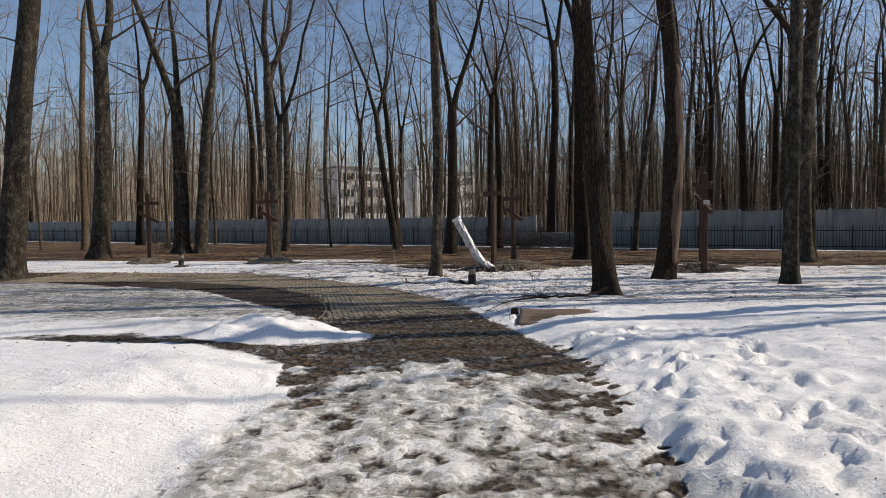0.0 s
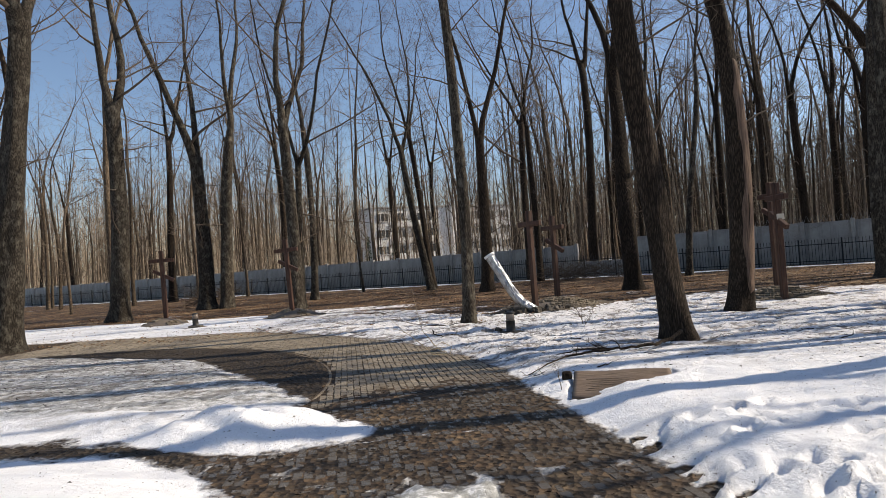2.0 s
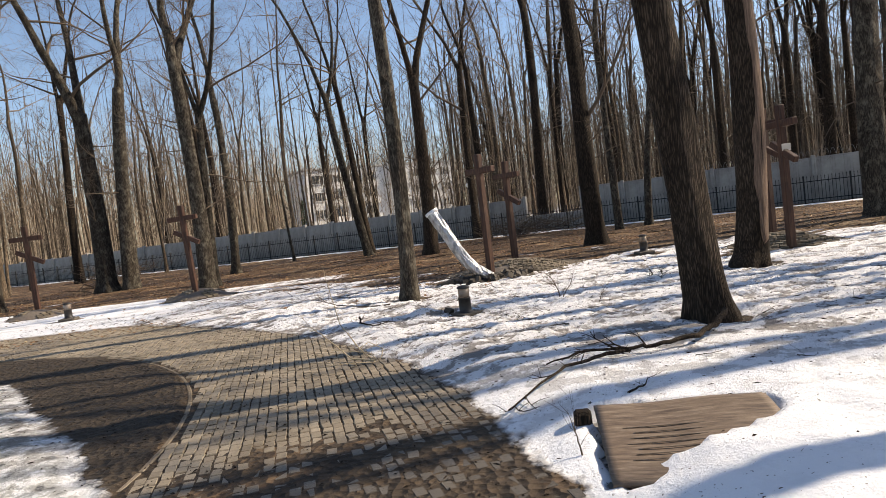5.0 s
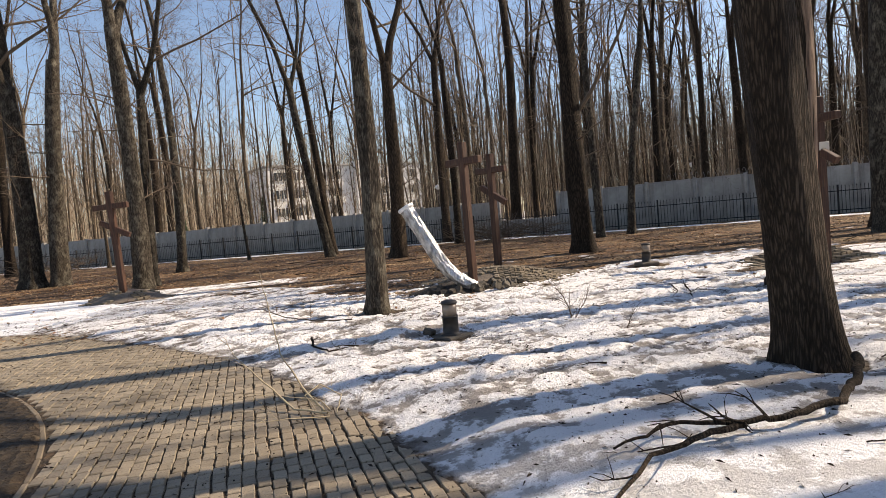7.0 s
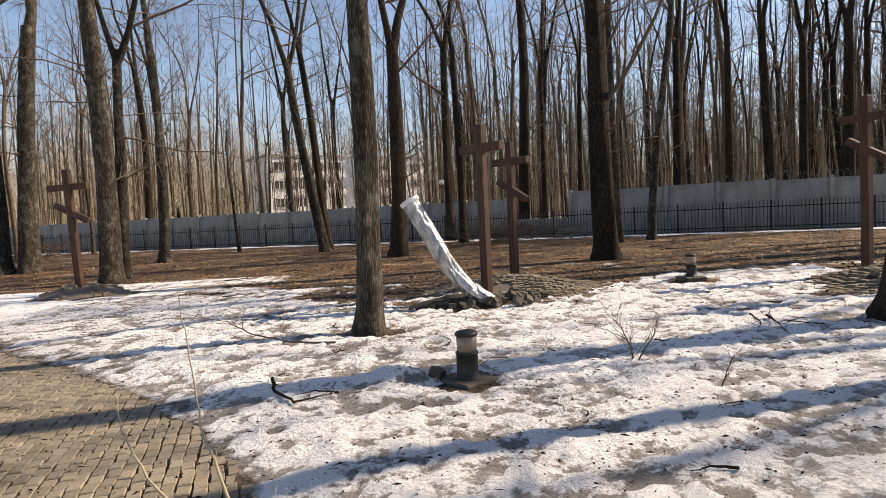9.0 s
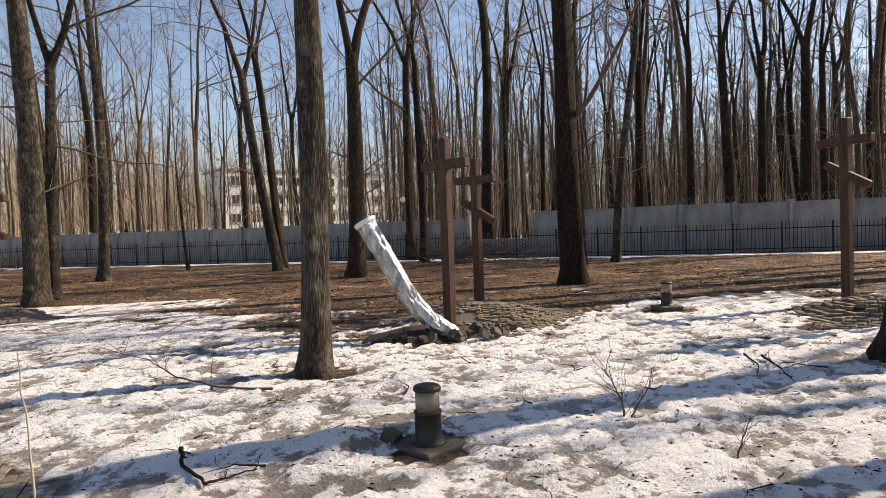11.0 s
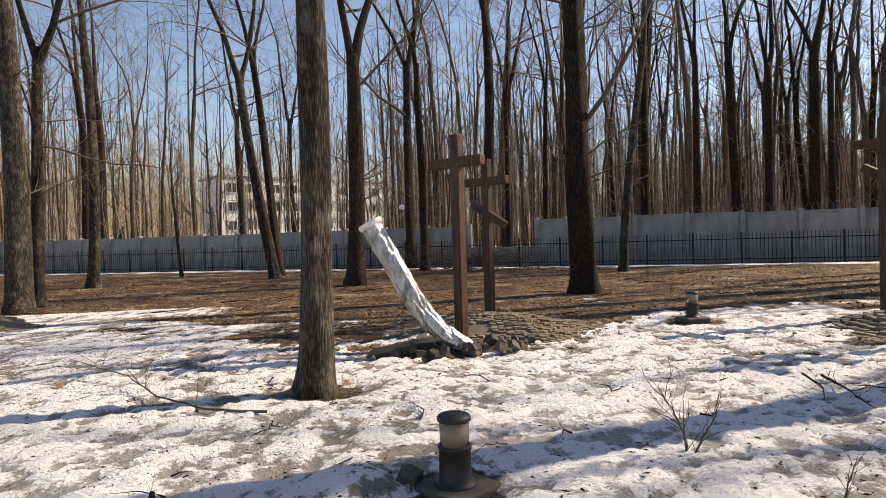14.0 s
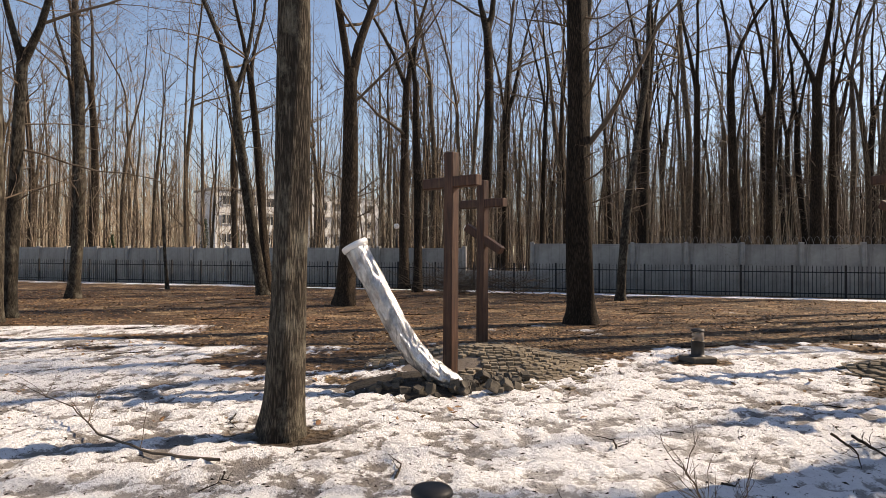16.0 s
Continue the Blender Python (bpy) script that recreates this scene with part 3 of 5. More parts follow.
def grow(buf, rnd, p, d, length, r, level, sides, kids, lift=0.05, tip=0.25):
    """A limb with its branches and twigs."""
    n = {1: 6, 2: 3, 3: 1, 4: 1}[level]
    pts, radii = [p.copy()], [r]
    for i in range(n):
        d = unit(d + Vector((rnd.gauss(0, 1), rnd.gauss(0, 1), rnd.gauss(0, 1))) * (0.16 if level < 3 else 0.26) + Vector((0, 0, lift)))
        p = p + d * (length / n)
        pts.append(p.copy())
        radii.append(r * (1 - (1 - tip) * (i + 1) / n))
    tube(buf, pts, radii, sides[level], 0)
    if level >= len(kids) + 1:
        return
    for k in range(kids[level - 1]):
        t = rnd.uniform(0.22, 1.0)
        i = min(int(t * n), n - 1)
        q = pts[i].lerp(pts[i + 1], t * n - i)
        along = unit(pts[i + 1] - pts[i])
        side = unit(along.cross(Vector((rnd.gauss(0, 1), rnd.gauss(0, 1), rnd.gauss(0, 1)))))
        dd = unit(along * rnd.uniform(0.45, 1.0) + side * rnd.uniform(0.5, 0.95))
        grow(buf, rnd, q, dd, length * rnd.uniform(0.32, 0.58), max(radii[i] * rnd.uniform(0.28, 0.5), 0.004), level + 1, sides, kids, lift * 0.6, tip)


def tree_meshes(seed, radius, lean, height, fork, bend, sides=12, limbs=9, kids=(7, 5), forks=2, rings=34, curve=0.0, low=5):
    """Meshes of a bare forest tree standing at the origin: trunk with leaders, crown of limbs and twigs."""
    rnd = random.Random(seed)
    trunk, crown = ([], []), ([], [])
    path, radii = [], []
    ph1, ph2 = rnd.uniform(0, 6.3), rnd.uniform(0, 6.3)
    for i in range(rings + 1):
        t = (i / rings) ** 1.25
        z = t * fork * 1.0 - 0.25 * (i == 0)
        w = bend * t
        path.append(Vector((lean[0] * z + curve * z * abs(z) + w * 0.45 * math.sin(3.1 * t + ph1) - w * 0.45 * math.sin(ph1) * (1 - t), lean[1] * z + w * 0.4 * math.sin(3.7 * t + ph2), z)))
        flare = 1 + 0.30 * math.exp(-max(z, 0) / 0.22) + 0.10 * math.exp(-max(z, 0) / 1.2)
        radii.append(radius * flare * (1 - 0.28 * t))
    tube(trunk, path, radii, sides, 1.0, ph1 + 0.5)
    top, rt = path[-1], radii[-1]
    d0 = unit(path[-1] - path[-4])
    leaders = []
    a0 = rnd.uniform(0, 6.3)
    for f in range(forks):
        a = a0 + f * 2 * math.pi / forks + rnd.uniform(-0.4, 0.4)
        spread = rnd.uniform(0.14, 0.34) if forks > 1 else 0.04
        d = unit(d0 + Vector((math.cos(a), math.sin(a), 0)) * spread)
        r = rt * (0.74 if forks > 1 else 0.98) * (0.85 if f else 1)
        p, pts, rr = top - d0 * 0.45, [], []
        n, L = 12, (height - fork) * (rnd.uniform(0.8, 1) if f else 1)
        for i in range(n + 1):
            pts.append(p.copy())
            rr.append(r * (1 - 0.93 * (i / n) ** 0.9) * (1 + 0.28 * math.exp(-i * 1.1)))
            d = unit(d + Vector((rnd.gauss(0, 0.09), rnd.gauss(0, 0.09), 0.05)))
            p = p + d * (L / n)
        tube(trunk, pts, rr, max(6, sides // 2), 0)
        leaders.append((pts, rr))
    s = {1: 4, 2: 3, 3: 3, 4: 3}
    for k in range(limbs):
        pts, rr = leaders[k % forks]
        t = 0.05 + 0.9 * (k + rnd.random()) / limbs
        i = min(int(t * 12), 11)
        a = rnd.uniform(0, 6.3)
        d = unit(Vector((math.cos(a), math.sin(a), rnd.uniform(0.2, 1.05))))
        grow(crown, rnd, pts[i].lerp(pts[i + 1], t * 12 - i), d, (height - fork) * rnd.uniform(0.16, 0.37) * (1.15 - 0.5 * t), rr[i] * rnd.uniform(0.22, 0.46) + 0.008, 1, s, kids)
    for k in range(low):
        t = rnd.uniform(0.42, 0.97)
        i = int(t * rings)
        a = rnd.uniform(0, 6.3)
        d = unit(Vector((math.cos(a), math.sin(a), rnd.uniform(0.0, 0.7))))
        grow(crown, rnd, path[i], d, rnd.uniform(1.0, 3.0), 0.014 + 0.05 * radius, 1, s, (4, 3, 2), 0.03)
    return trunk, crown


def mesh_of(name, buf, material):
    me = bpy.data.meshes.new(name)
    me.from_pydata([tuple(v) for v in buf[0]], [], buf[1])
    me.materials.append(material)
    me.shade_smooth()
    return me


def plant(name, at, label, trunk_me, crown_me, turn=0.0, scale=1.0, group=""):
    t = thing(name, pose(*at, 0, 0, turn), label, "tree", group)
    t.scale = (scale, scale, scale)
    part("trunk", trunk_me, None, t)
    part("crown", crown_me, None, t)
    return t


for k, (key, (x, y, r, lx, ly, h, bark, fork, bend, curve)) in enumerate(TRUNKS.items()):
    close = key in ("big", "right", "middle", "left_near")
    tb, cb = tree_meshes(100 + k, r, (lx, ly), h, fork, bend, 28 if close else 16, 14, (8, 6, 3), 1 if key in ("middle", "leaning", "back_thin", "left_thin") else 2, 60 if close else 34, curve, 7 if y > 24 else 3)
    rb = random.Random(900 + k)
    limb_sides = {1: 6, 2: 4, 3: 3, 4: 3}
    if key == "back":
        grow(cb, rb, Vector((0.0, 0, 4.3)), unit(Vector((0.55, -0.1, 0.85))), 5.5, 0.075, 1, limb_sides, (7, 6))
    elif key == "pair_a":
        grow(cb, rb, Vector((0.05, 0, 8.0)), unit(Vector((-0.8, -0.2, 0.55))), 6.0, 0.09, 1, limb_sides, (8, 6))
    elif key == "cross_tree_thin":
        grow(cb, rb, Vector((0.0, 0, 4.4)), unit(Vector((0.95, -0.2, 0.12))), 4.2, 0.035, 1, limb_sides, (6, 5), -0.03)
    elif key == "centre":
        grow(cb, rb, Vector((0.0, 0, 6.6)), unit(Vector((0.7, -0.2, 0.5))), 4.5, 0.06, 1, limb_sides, (7, 6))
    note = "grey bark spotted with lichen" if bark else "dark brown furrowed bark"
    size = "thick" if r > 0.28 else "slender"
    ground_note = "snow" if y < 21 else "leaf litter"
    plant("bare_tree", (x, y, LEVEL + 0.0), f"{size} bare tree, {note}, in {ground_note}",
          mesh_of("trunk", tb, BARK_GREY if bark else BARK), mesh_of("crown", cb, TWIG), 0, 1, "trees inside the fence")

# bare wood on the trunk whose bark has come away
STRIPPED = mat("stripped_wood", 0.8, 0, 0.2)
_s = noise_tex(STRIPPED, coords(STRIPPED, (28, 28, 1.6)), 1.5, 7, 0.65)
colour(STRIPPED, ramp(STRIPPED, _s, [(0.3, (0.05, 0.034, 0.025)), (0.5, (0.15, 0.098, 0.070)), (0.72, (0.25, 0.175, 0.125))]))
bump(STRIPPED, _s, 0.012, 0.8)
x0, y0, r0, lx, ly, _h, _k, fork0, _b, q0 = TRUNKS["right"]
V, F = [], []
RINGS, SEG = 40, 10
for i in range(RINGS + 1):
    z = 0.35 + 5.6 * i / RINGS
    a0, a1 = radians(-98 + 9 * math.sin(2.3 * z) + 4 * math.sin(7.1 * z)), radians(-6 + 7 * math.sin(1.7 * z + 1) + 4 * math.sin(6.3 * z))
    close_up = min(1.0, i / 5, (RINGS - i) / 6)
    for j in range(SEG + 1):
        th = (a0 + a1) / 2 + (a1 - a0) * (j / SEG - 0.5) * (0.25 + 0.75 * close_up)
        rad = r0 * (1 - 0.28 * z / fork0) * (1 + 0.30 * math.exp(-z / 0.22) + 0.10 * math.exp(-z / 1.2)) * 1.03 + (0.022 if 0 < j < SEG and 0 < i < RINGS else -0.05)
        V.append((lx * z + q0 * z * z + rad * math.cos(th), ly * z + rad * math.sin(th), z))
for i in range(RINGS):
    for j in range(SEG):
        o = i * (SEG + 1) + j
        F.append((o, o + 1, o + SEG + 2, o + SEG + 1))
host = next(o for o in bpy.data.objects if o.parent is None and o.name.startswith("bare_tree") and abs(o.matrix_world.translation.x - x0) < 0.01)
smooth(part("stripped_patch", (V, F), STRIPPED, host, "reddish-brown wood bared of its bark"))

# young tree that leans beside the fence
tb, cb = tree_meshes(77, 0.085, (-0.10, 0), 9, 4.5, 0.3, 8, 5, (5, 3), 1, 14)
plant("bare_sapling", (-9.3, 43.3, LEVEL), "thin leaning leafless sapling on leaf litter by the fence", mesh_of("trunk", tb, BARK_GREY), mesh_of("crown", cb, TWIG))

# the wood all round: a few kinds of tree, each standing many times
KINDS = []
for k in range(9):
    rr = (0.13, 0.20, 0.11, 0.17, 0.10, 0.14, 0.085, 0.07, 0.26)[k]
    hh = (21, 23, 19, 24, 17, 22, 14, 11, 24)[k]
    tb, cb = tree_meshes(300 + k, rr, (random.Random(k).uniform(-0.03, 0.03), 0), hh, hh * (0.42 if k % 2 else 0.5), 0.7, 8, 12, (5, 3, 2), 1 if k % 3 == 0 else 2, 14, 0.0, 5)
    KINDS.append((mesh_of("trunk", tb, BARK_DARK if k in (1, 8) else BARK_FAR_LIT), mesh_of("crown", cb, TWIG if k in (1, 8) else TWIG_FAR_LIT)))

wood = random.Random(8)
spots = []


def fence_depth(x, y):
    return (x - FENCE_A.x) * FENCE_NORMAL.x + (y - FENCE_A.y) * FENCE_NORMAL.y


def try_tree(x, y, gap, kinds, name_group):
    if any((x - a) ** 2 + (y - b) ** 2 < gap * gap for a, b in spots):
        return
    spots.append((x, y))
    k = wood.choice(kinds)
    plant("forest_tree", (x, y, LEVEL - 0.02), "tall leafless forest tree with grey-brown trunk and fine twigs", *KINDS[k], wood.uniform(0, 360), wood.uniform(1.0, 1.35), name_group)


# large trunks close behind the wall: x, y, radius, lean
for k, (x, y, r, lx) in enumerate((
        (14.93, 42.57, 0.25, 0.013),
        (16.84, 40.6, 0.2, -0.0),
        (19.64, 41.37, 0.27, -0.047),
        (21.77, 41.96, 0.25, 0.006),
        (22.18, 39.02, 0.29, 0.003),
        (24.9, 41.1, 0.2, -0.013),
        (10.54, 46.55, 0.16, 0.023),
        (9.24, 50.48, 0.2, 0.003),
)):
    tb, cb = tree_meshes(700 + k, r, (lx, 0), 23, 10.5, 0.12, 12, 10, (6, 5, 2), 2, 20, 0.0, 6)
    plant("bare_tree", (x, y, LEVEL), "tall dark bare tree standing close behind the concrete wall", mesh_of("trunk", tb, BARK_DARK), mesh_of("crown", cb, TWIG), 0, 1, "trees behind the wall")
    spots.append((x, y))

for i in range(900):                      # beyond the wall, ahead
    y = 38 + 66 * wood.random() ** 1.1
    x = wood.uniform(-0.78, 0.95) * (y + 6)
    if fence_depth(x, y) < 4.0 or (-27 < x < 6 and y > 110):
        continue
    if -0.36 < (x + 2) / (y - 6) < 0.06 and y > 80 and wood.random() < 0.5:
        continue
    try_tree(x, y, 2.3, range(9), "wood beyond the wall")
    if len(spots) > 183:
        break
for i in range(200):                      # denser beyond the wall on the sunny side
    y = wood.uniform(36, 82)
    x = wood.uniform(0.16, 0.95) * (y + 6)
    if fence_depth(x, y) > 3.5 and len(spots) < 244:
        try_tree(x, y, 1.8, (0, 1, 3, 3, 5, 8), "wood beyond the wall")
for i in range(60):                       # inside, far left
    x, y = wood.uniform(-48, -19.5), wood.uniform(18, 58)
    if fence_depth(x, y) < -2 and len(spots) < 272:
        try_tree(x, y, 2.6, range(9), "wood on the far side of the beds")

# trees out of view on the sunny side and behind; their shadows cross the path
V, F = [], []
outer = []
for off, x in ((5.65, 18), (7.6, 22), (8.8, 17), (13.2, 21)):      # trunks whose shadows lie across the path
    outer.append((x, off + 0.2126 * x))
for i in range(500):
    x, y = wood.uniform(6.5, 46), wood.uniform(-10, 44)
    if x < max(0.72 * (y + 1.9), 0.95 * (y - 11)) + 1.2 or -2.0 < y - 0.2126 * x < 5.4 or fence_depth(x, y) > -1 or any((x - a) ** 2 + (y - b) ** 2 < 6.5 for a, b in outer):
        continue
    outer.append((x, y))
for i in range(40):
    x, y = wood.uniform(-30, 25), wood.uniform(-34, -9)
    outer.append((x, y))
for i in range(10):
    outer.append((wood.uniform(-34, -22), wood.uniform(-8, 15)))
SIMPLE = [tree_meshes(500 + k, (0.2, 0.16, 0.24)[k], (0, 0), (20, 18, 22)[k], (9, 8, 10)[k], 0.5, 6, 7, (4, 3), 2, 6, 0.0, 1) for k in range(3)]
for k, (x, y) in enumerate(outer):
    m = pose(x, y, LEVEL, 0, 0, wood.uniform(0, 360)) @ Matrix.Diagonal((*(wood.uniform(0.85, 1.15),) * 3, 1))
    for buf in SIMPLE[k % 3]:
        o = len(V)
        V += [m @ v for v in buf[0]]
        F += [tuple(o + j for j in f) for f in buf[1]]
tagged(new("outer_wood", mesh_of("outer_wood", (V, F), BARK)), "bare wood on the sunny side of the path", "wood", kind="stuff")

# distance: stems and twigs too many to count
buf = ([], [])
rw = random.Random(4)
for i in range(1900):
    y = 64 + 100 * rw.random()
    x = rw.uniform(-0.9, 1.05) * y
    if fence_depth(x, y) < 12 or (-30 < x < 10 and 112 < y < 140):
        continue
    if -0.30 < (x + 2) / (y - 6) < 0.05 and y < 115 and rw.random() < 0.6:
        continue
    h = rw.uniform(16, 28)
    lean = Vector((rw.uniform(-0.06, 0.06), 0, 0))
    p = Vector((x, y, LEVEL - 0.3))
    r = 0.04 + 0.15 * rw.random() ** 1.8
    tube(buf, [p, p + Vector((lean.x * 8, 0, h * 0.45)), p + Vector((lean.x * 16 + rw.uniform(-1, 1), 0, h))], [r, r * 0.7, 0.02], 4)
    for j in range(8):
        q = p + Vector((lean.x * 10, 0, h * rw.uniform(0.15, 0.95)))
        a, L = rw.uniform(0, 6.3), rw.uniform(1.2, 3.6)
        e = q + Vector((math.cos(a) * L * 0.6, math.sin(a) * L * 0.6, L * 0.8))
        tube(buf, [q, q.lerp(e, 0.5) + Vector((0, 0, -0.2)), e], [0.05, 0.03, 0.01], 3)
        for jj in range(3):
            q2 = q.lerp(e, rw.uniform(0.3, 1))
            e2 = q2 + Vector((rw.uniform(-1, 1), rw.uniform(-1, 1), rw.uniform(0.1, 1.2)))
            tube(buf, [q2, e2], [0.022, 0.008], 3)
tagged(new("far_wood", mesh_of("far_wood", buf, BARK_DISTANT_LIT)), "distant bare wood of thin grey-brown stems", "wood", kind="stuff")
# thickets: thin upright shoots beyond the wall, and brush that closes the distance
buf = ([], [])
for i in range(9000):
    near = i < 1100
    y = rw.uniform(42, 90) if near else rw.uniform(120, 230)
    x = rw.uniform(-0.85, 1.0) * y
    if fence_depth(x, y) < 3 or (-30 < x < 10 and 100 < y < 140):
        continue
    h = rw.uniform(2.5, 10) if near else rw.uniform(7, 30)
    p = Vector((x, y, LEVEL - 0.2))
    e = p + Vector((rw.gauss(0, 0.09) * h, rw.gauss(0, 0.09) * h, h))
    r = rw.uniform(0.012, 0.035) if near else rw.uniform(0.035, 0.10)
    tube(buf, [p, p.lerp(e, 0.5) + Vector((rw.gauss(0, 0.12), 0, 0)), e], [r, r * 0.7, r * 0.2], 3)
    for j in range(4 if near else 2):
        q = p.lerp(e, rw.uniform(0.3, 0.9))
        L = h * rw.uniform(0.12, 0.3)
        tube(buf, [q, q + Vector((rw.gauss(0, 0.5) * L, rw.gauss(0, 0.5) * L, L))], [r * 0.5, r * 0.15], 3)
tagged(new("thicket", mesh_of("thicket", buf, THICKET_LIT)), "thicket of thin bare shoots beyond the wall", "thicket", kind="stuff")

# bark crumbs, cone scales and twig bits frozen into the old snow
rl = np.random.RandomState(19)
n = 17000
lx, ly = rl.uniform(-10.5, 7.5, n), 4.5 + 16 * rl.rand(n)
lz, ls = ground_fields(lx, ly)[:2]
lz = np.where((ls < 0) & ~in_bed(lx, ly), np.maximum(lz, LEVEL + 0.001), lz)
ok = rl.rand(n) < np.where(ls > 0, np.clip((ly - 7.5) / 4, 0.05, 1), 0.75)
V, F = [], []
for x, y, z in zip(lx[ok], ly[ok], lz[ok]):
    a, s, w = rl.uniform(0, 6.3), 0.006 + 0.03 * rl.rand() ** 3, rl.uniform(0.002, 0.007)
    c, q = math.cos(a), math.sin(a)
    k = len(V)
    V += [(x + c * s, y + q * s, z + 0.004), (x - q * w, y + c * w, z + 0.012), (x - c * s, y - q * s, z + 0.004), (x + q * w, y - c * w, z + 0.002)]
    F.append((k, k + 1, k + 2, k + 3))
me = bpy.data.meshes.new("forest_debris")
me.from_pydata(V, [], F)
me.materials.append(BARK)
tagged(new("forest_debris", me), "bark crumbs and twig bits strewn on old snow", "debris", kind="stuff")

# loose dead leaves
rl = np.random.RandomState(9)
n = 42000
lx, ly = rl.uniform(-22, 22, n), 17 + 26 * rl.rand(n) ** 1.15
lz, ls = ground_fields(lx, ly)[:2]
ok = (ls < 0.012) & (rl.rand(n) < 0.35 + 2.2 * np.clip(fractal(lx, ly, 1.3, 91) + 0.15, 0, 1)) | (rl.rand(n) < 0.06)
ok &= (lx - FENCE_A.x) * FENCE_NORMAL.x + (ly - FENCE_A.y) * FENCE_NORMAL.y < 0.5
V, F = [], []
for x, y, z in zip(lx[ok], ly[ok], lz[ok]):
    a, s, t = rl.uniform(0, 6.3), rl.uniform(0.018, 0.048), rl.uniform(-0.5, 0.5)
    c, q = math.cos(a) * s, math.sin(a) * s
    k = len(V)
    V += [(x + c, y + q, z + 0.012), (x - q * 0.6, y + c * 0.6, z + 0.012 + s * t), (x - c, y - q, z + 0.015 + s * rl.uniform(0, 0.8)), (x + q * 0.6, y - c * 0.6, z + 0.012 - s * t * 0.4 + s * 0.3)]
    F.append((k, k + 1, k + 2, k + 3))
LEAF = mat("dead_leaf", 0.7, 0, 0.25)
colour(LEAF, ramp(LEAF, node(LEAF, "NewGeometry").outputs["Random Per Island"], [(0.0, (0.07, 0.04, 0.022)), (0.4, (0.17, 0.085, 0.04)), (0.75, (0.30, 0.17, 0.085)), (1.0, (0.52, 0.38, 0.23))]))
me = bpy.data.meshes.new("leaf_litter")
me.from_pydata(V, [], F)
me.materials.append(LEAF)
tagged(new("leaf_litter", me), "loose curled brown dead leaves", "leaves", kind="stuff")

# ---------------------------------------------------------------- concrete wall and iron fence
ANGLE = math.degrees(math.atan2(FENCE_DIR.y, FENCE_DIR.x))


def along(s, off=0.0):
    """A place s metres along the fence line from FENCE_A and off metres behind it."""
    p = FENCE_A + FENCE_DIR * s + FENCE_NORMAL * off
    return p.x, p.y


WALL_BACK = 1.3
wall = thing("concrete_wall", pose(*along(0, WALL_BACK), LEVEL, 0, 0, ANGLE), "weathered grey precast concrete panel wall behind the iron fence", "wall", kind="structure")
PANEL = 2.45


def panel_mesh(height):
    bm = block(PANEL - 0.16, 0.10, height, 0.012)
    for z, h in ((0.06, height * 0.46), (height * 0.5 + 0.03, height * 0.44)):
        extra = block(PANEL - 0.40, 0.03, h, 0.008, (0, -0.062, z))
        me = bpy.data.meshes.new("tmp")
        extra.to_mesh(me)
        extra.free()
        bm.from_mesh(me)
        bpy.data.meshes.remove(me)
    me = bpy.data.meshes.new("wall_panel")
    bm.to_mesh(me)
    bm.free()
    me.materials.append(CONCRETE)
    return me


P_LEFT, P_RIGHT, P_LOW = panel_mesh(2.22), panel_mesh(2.42), panel_mesh(1.05)
post_me = bpy.data.meshes.new("wall_post")
_b = block(0.20, 0.30, 2.46, 0.02)
_b.to_mesh(post_me)
_b.free()
post_me.materials.append(CONCRETE)
GAP0, GAP1 = 17.6, 21.2
wr = random.Random(3)
s = GAP0
while s > -62:
    p = part("wall_panel", P_LEFT, None, wall)
    p.location = (s - PANEL / 2, 0, -0.05 + wr.uniform(-0.03, 0.03))
    q = part("wall_post", post_me, None, wall)
    q.location = (s, 0, -0.2)
    s -= PANEL
s = GAP1
while s < 60:
    p = part("wall_panel", P_RIGHT, None, wall)
    p.location = (s + PANEL / 2, 0, -0.04 + wr.uniform(-0.03, 0.03))
    q = part("wall_post", post_me, None, wall)
    q.location = (s, 0, 0)
    s += PANEL
low = part("wall_panel", P_LOW, None, wall)
low.location = ((GAP0 + GAP1) / 2, 0, -0.05)
low.scale = ((GAP1 - GAP0) / PANEL, 1, 1)

WIRE = mat("galvanised_wire", 0.45, 0.7, 0.5)
colour(WIRE, mix(WIRE, noise_tex(WIRE, coords(WIRE), 8), (0.22, 0.21, 0.20), (0.42, 0.41, 0.40)))
buf = ([], [])
helix = [Vector((GAP1 + 6 + i * 0.028, 0.17 * math.cos(i * 0.62), 2.56 + 0.17 * math.sin(i * 0.62) + 0.03 * math.sin(i * 0.05))) for i in range(1100)]
tube(buf, helix, [0.007] * len(helix), 3)
coil = part("razor_wire", buf, WIRE, wall, "thin coil of galvanised wire on the wall")

fence = thing("iron_fence", pose(*along(0), LEVEL, 0, 0, ANGLE), "black iron railing fence with pointed bars before the concrete wall", "fence", kind="structure")
BAY = 2.05


def bar_mesh(h):
    bm = block(0.022, 0.022, h, 0)
    tip = bmesh.ops.create_cone(bm, segments=4, radius1=0.022, radius2=0.0, depth=0.09)
    bmesh.ops.translate(bm, vec=(0, 0, h + 0.04), verts=tip["verts"])
    me = bpy.data.meshes.new("bar")
    bm.to_mesh(me)
    bm.free()
    me.materials.append(IRON)
    return me


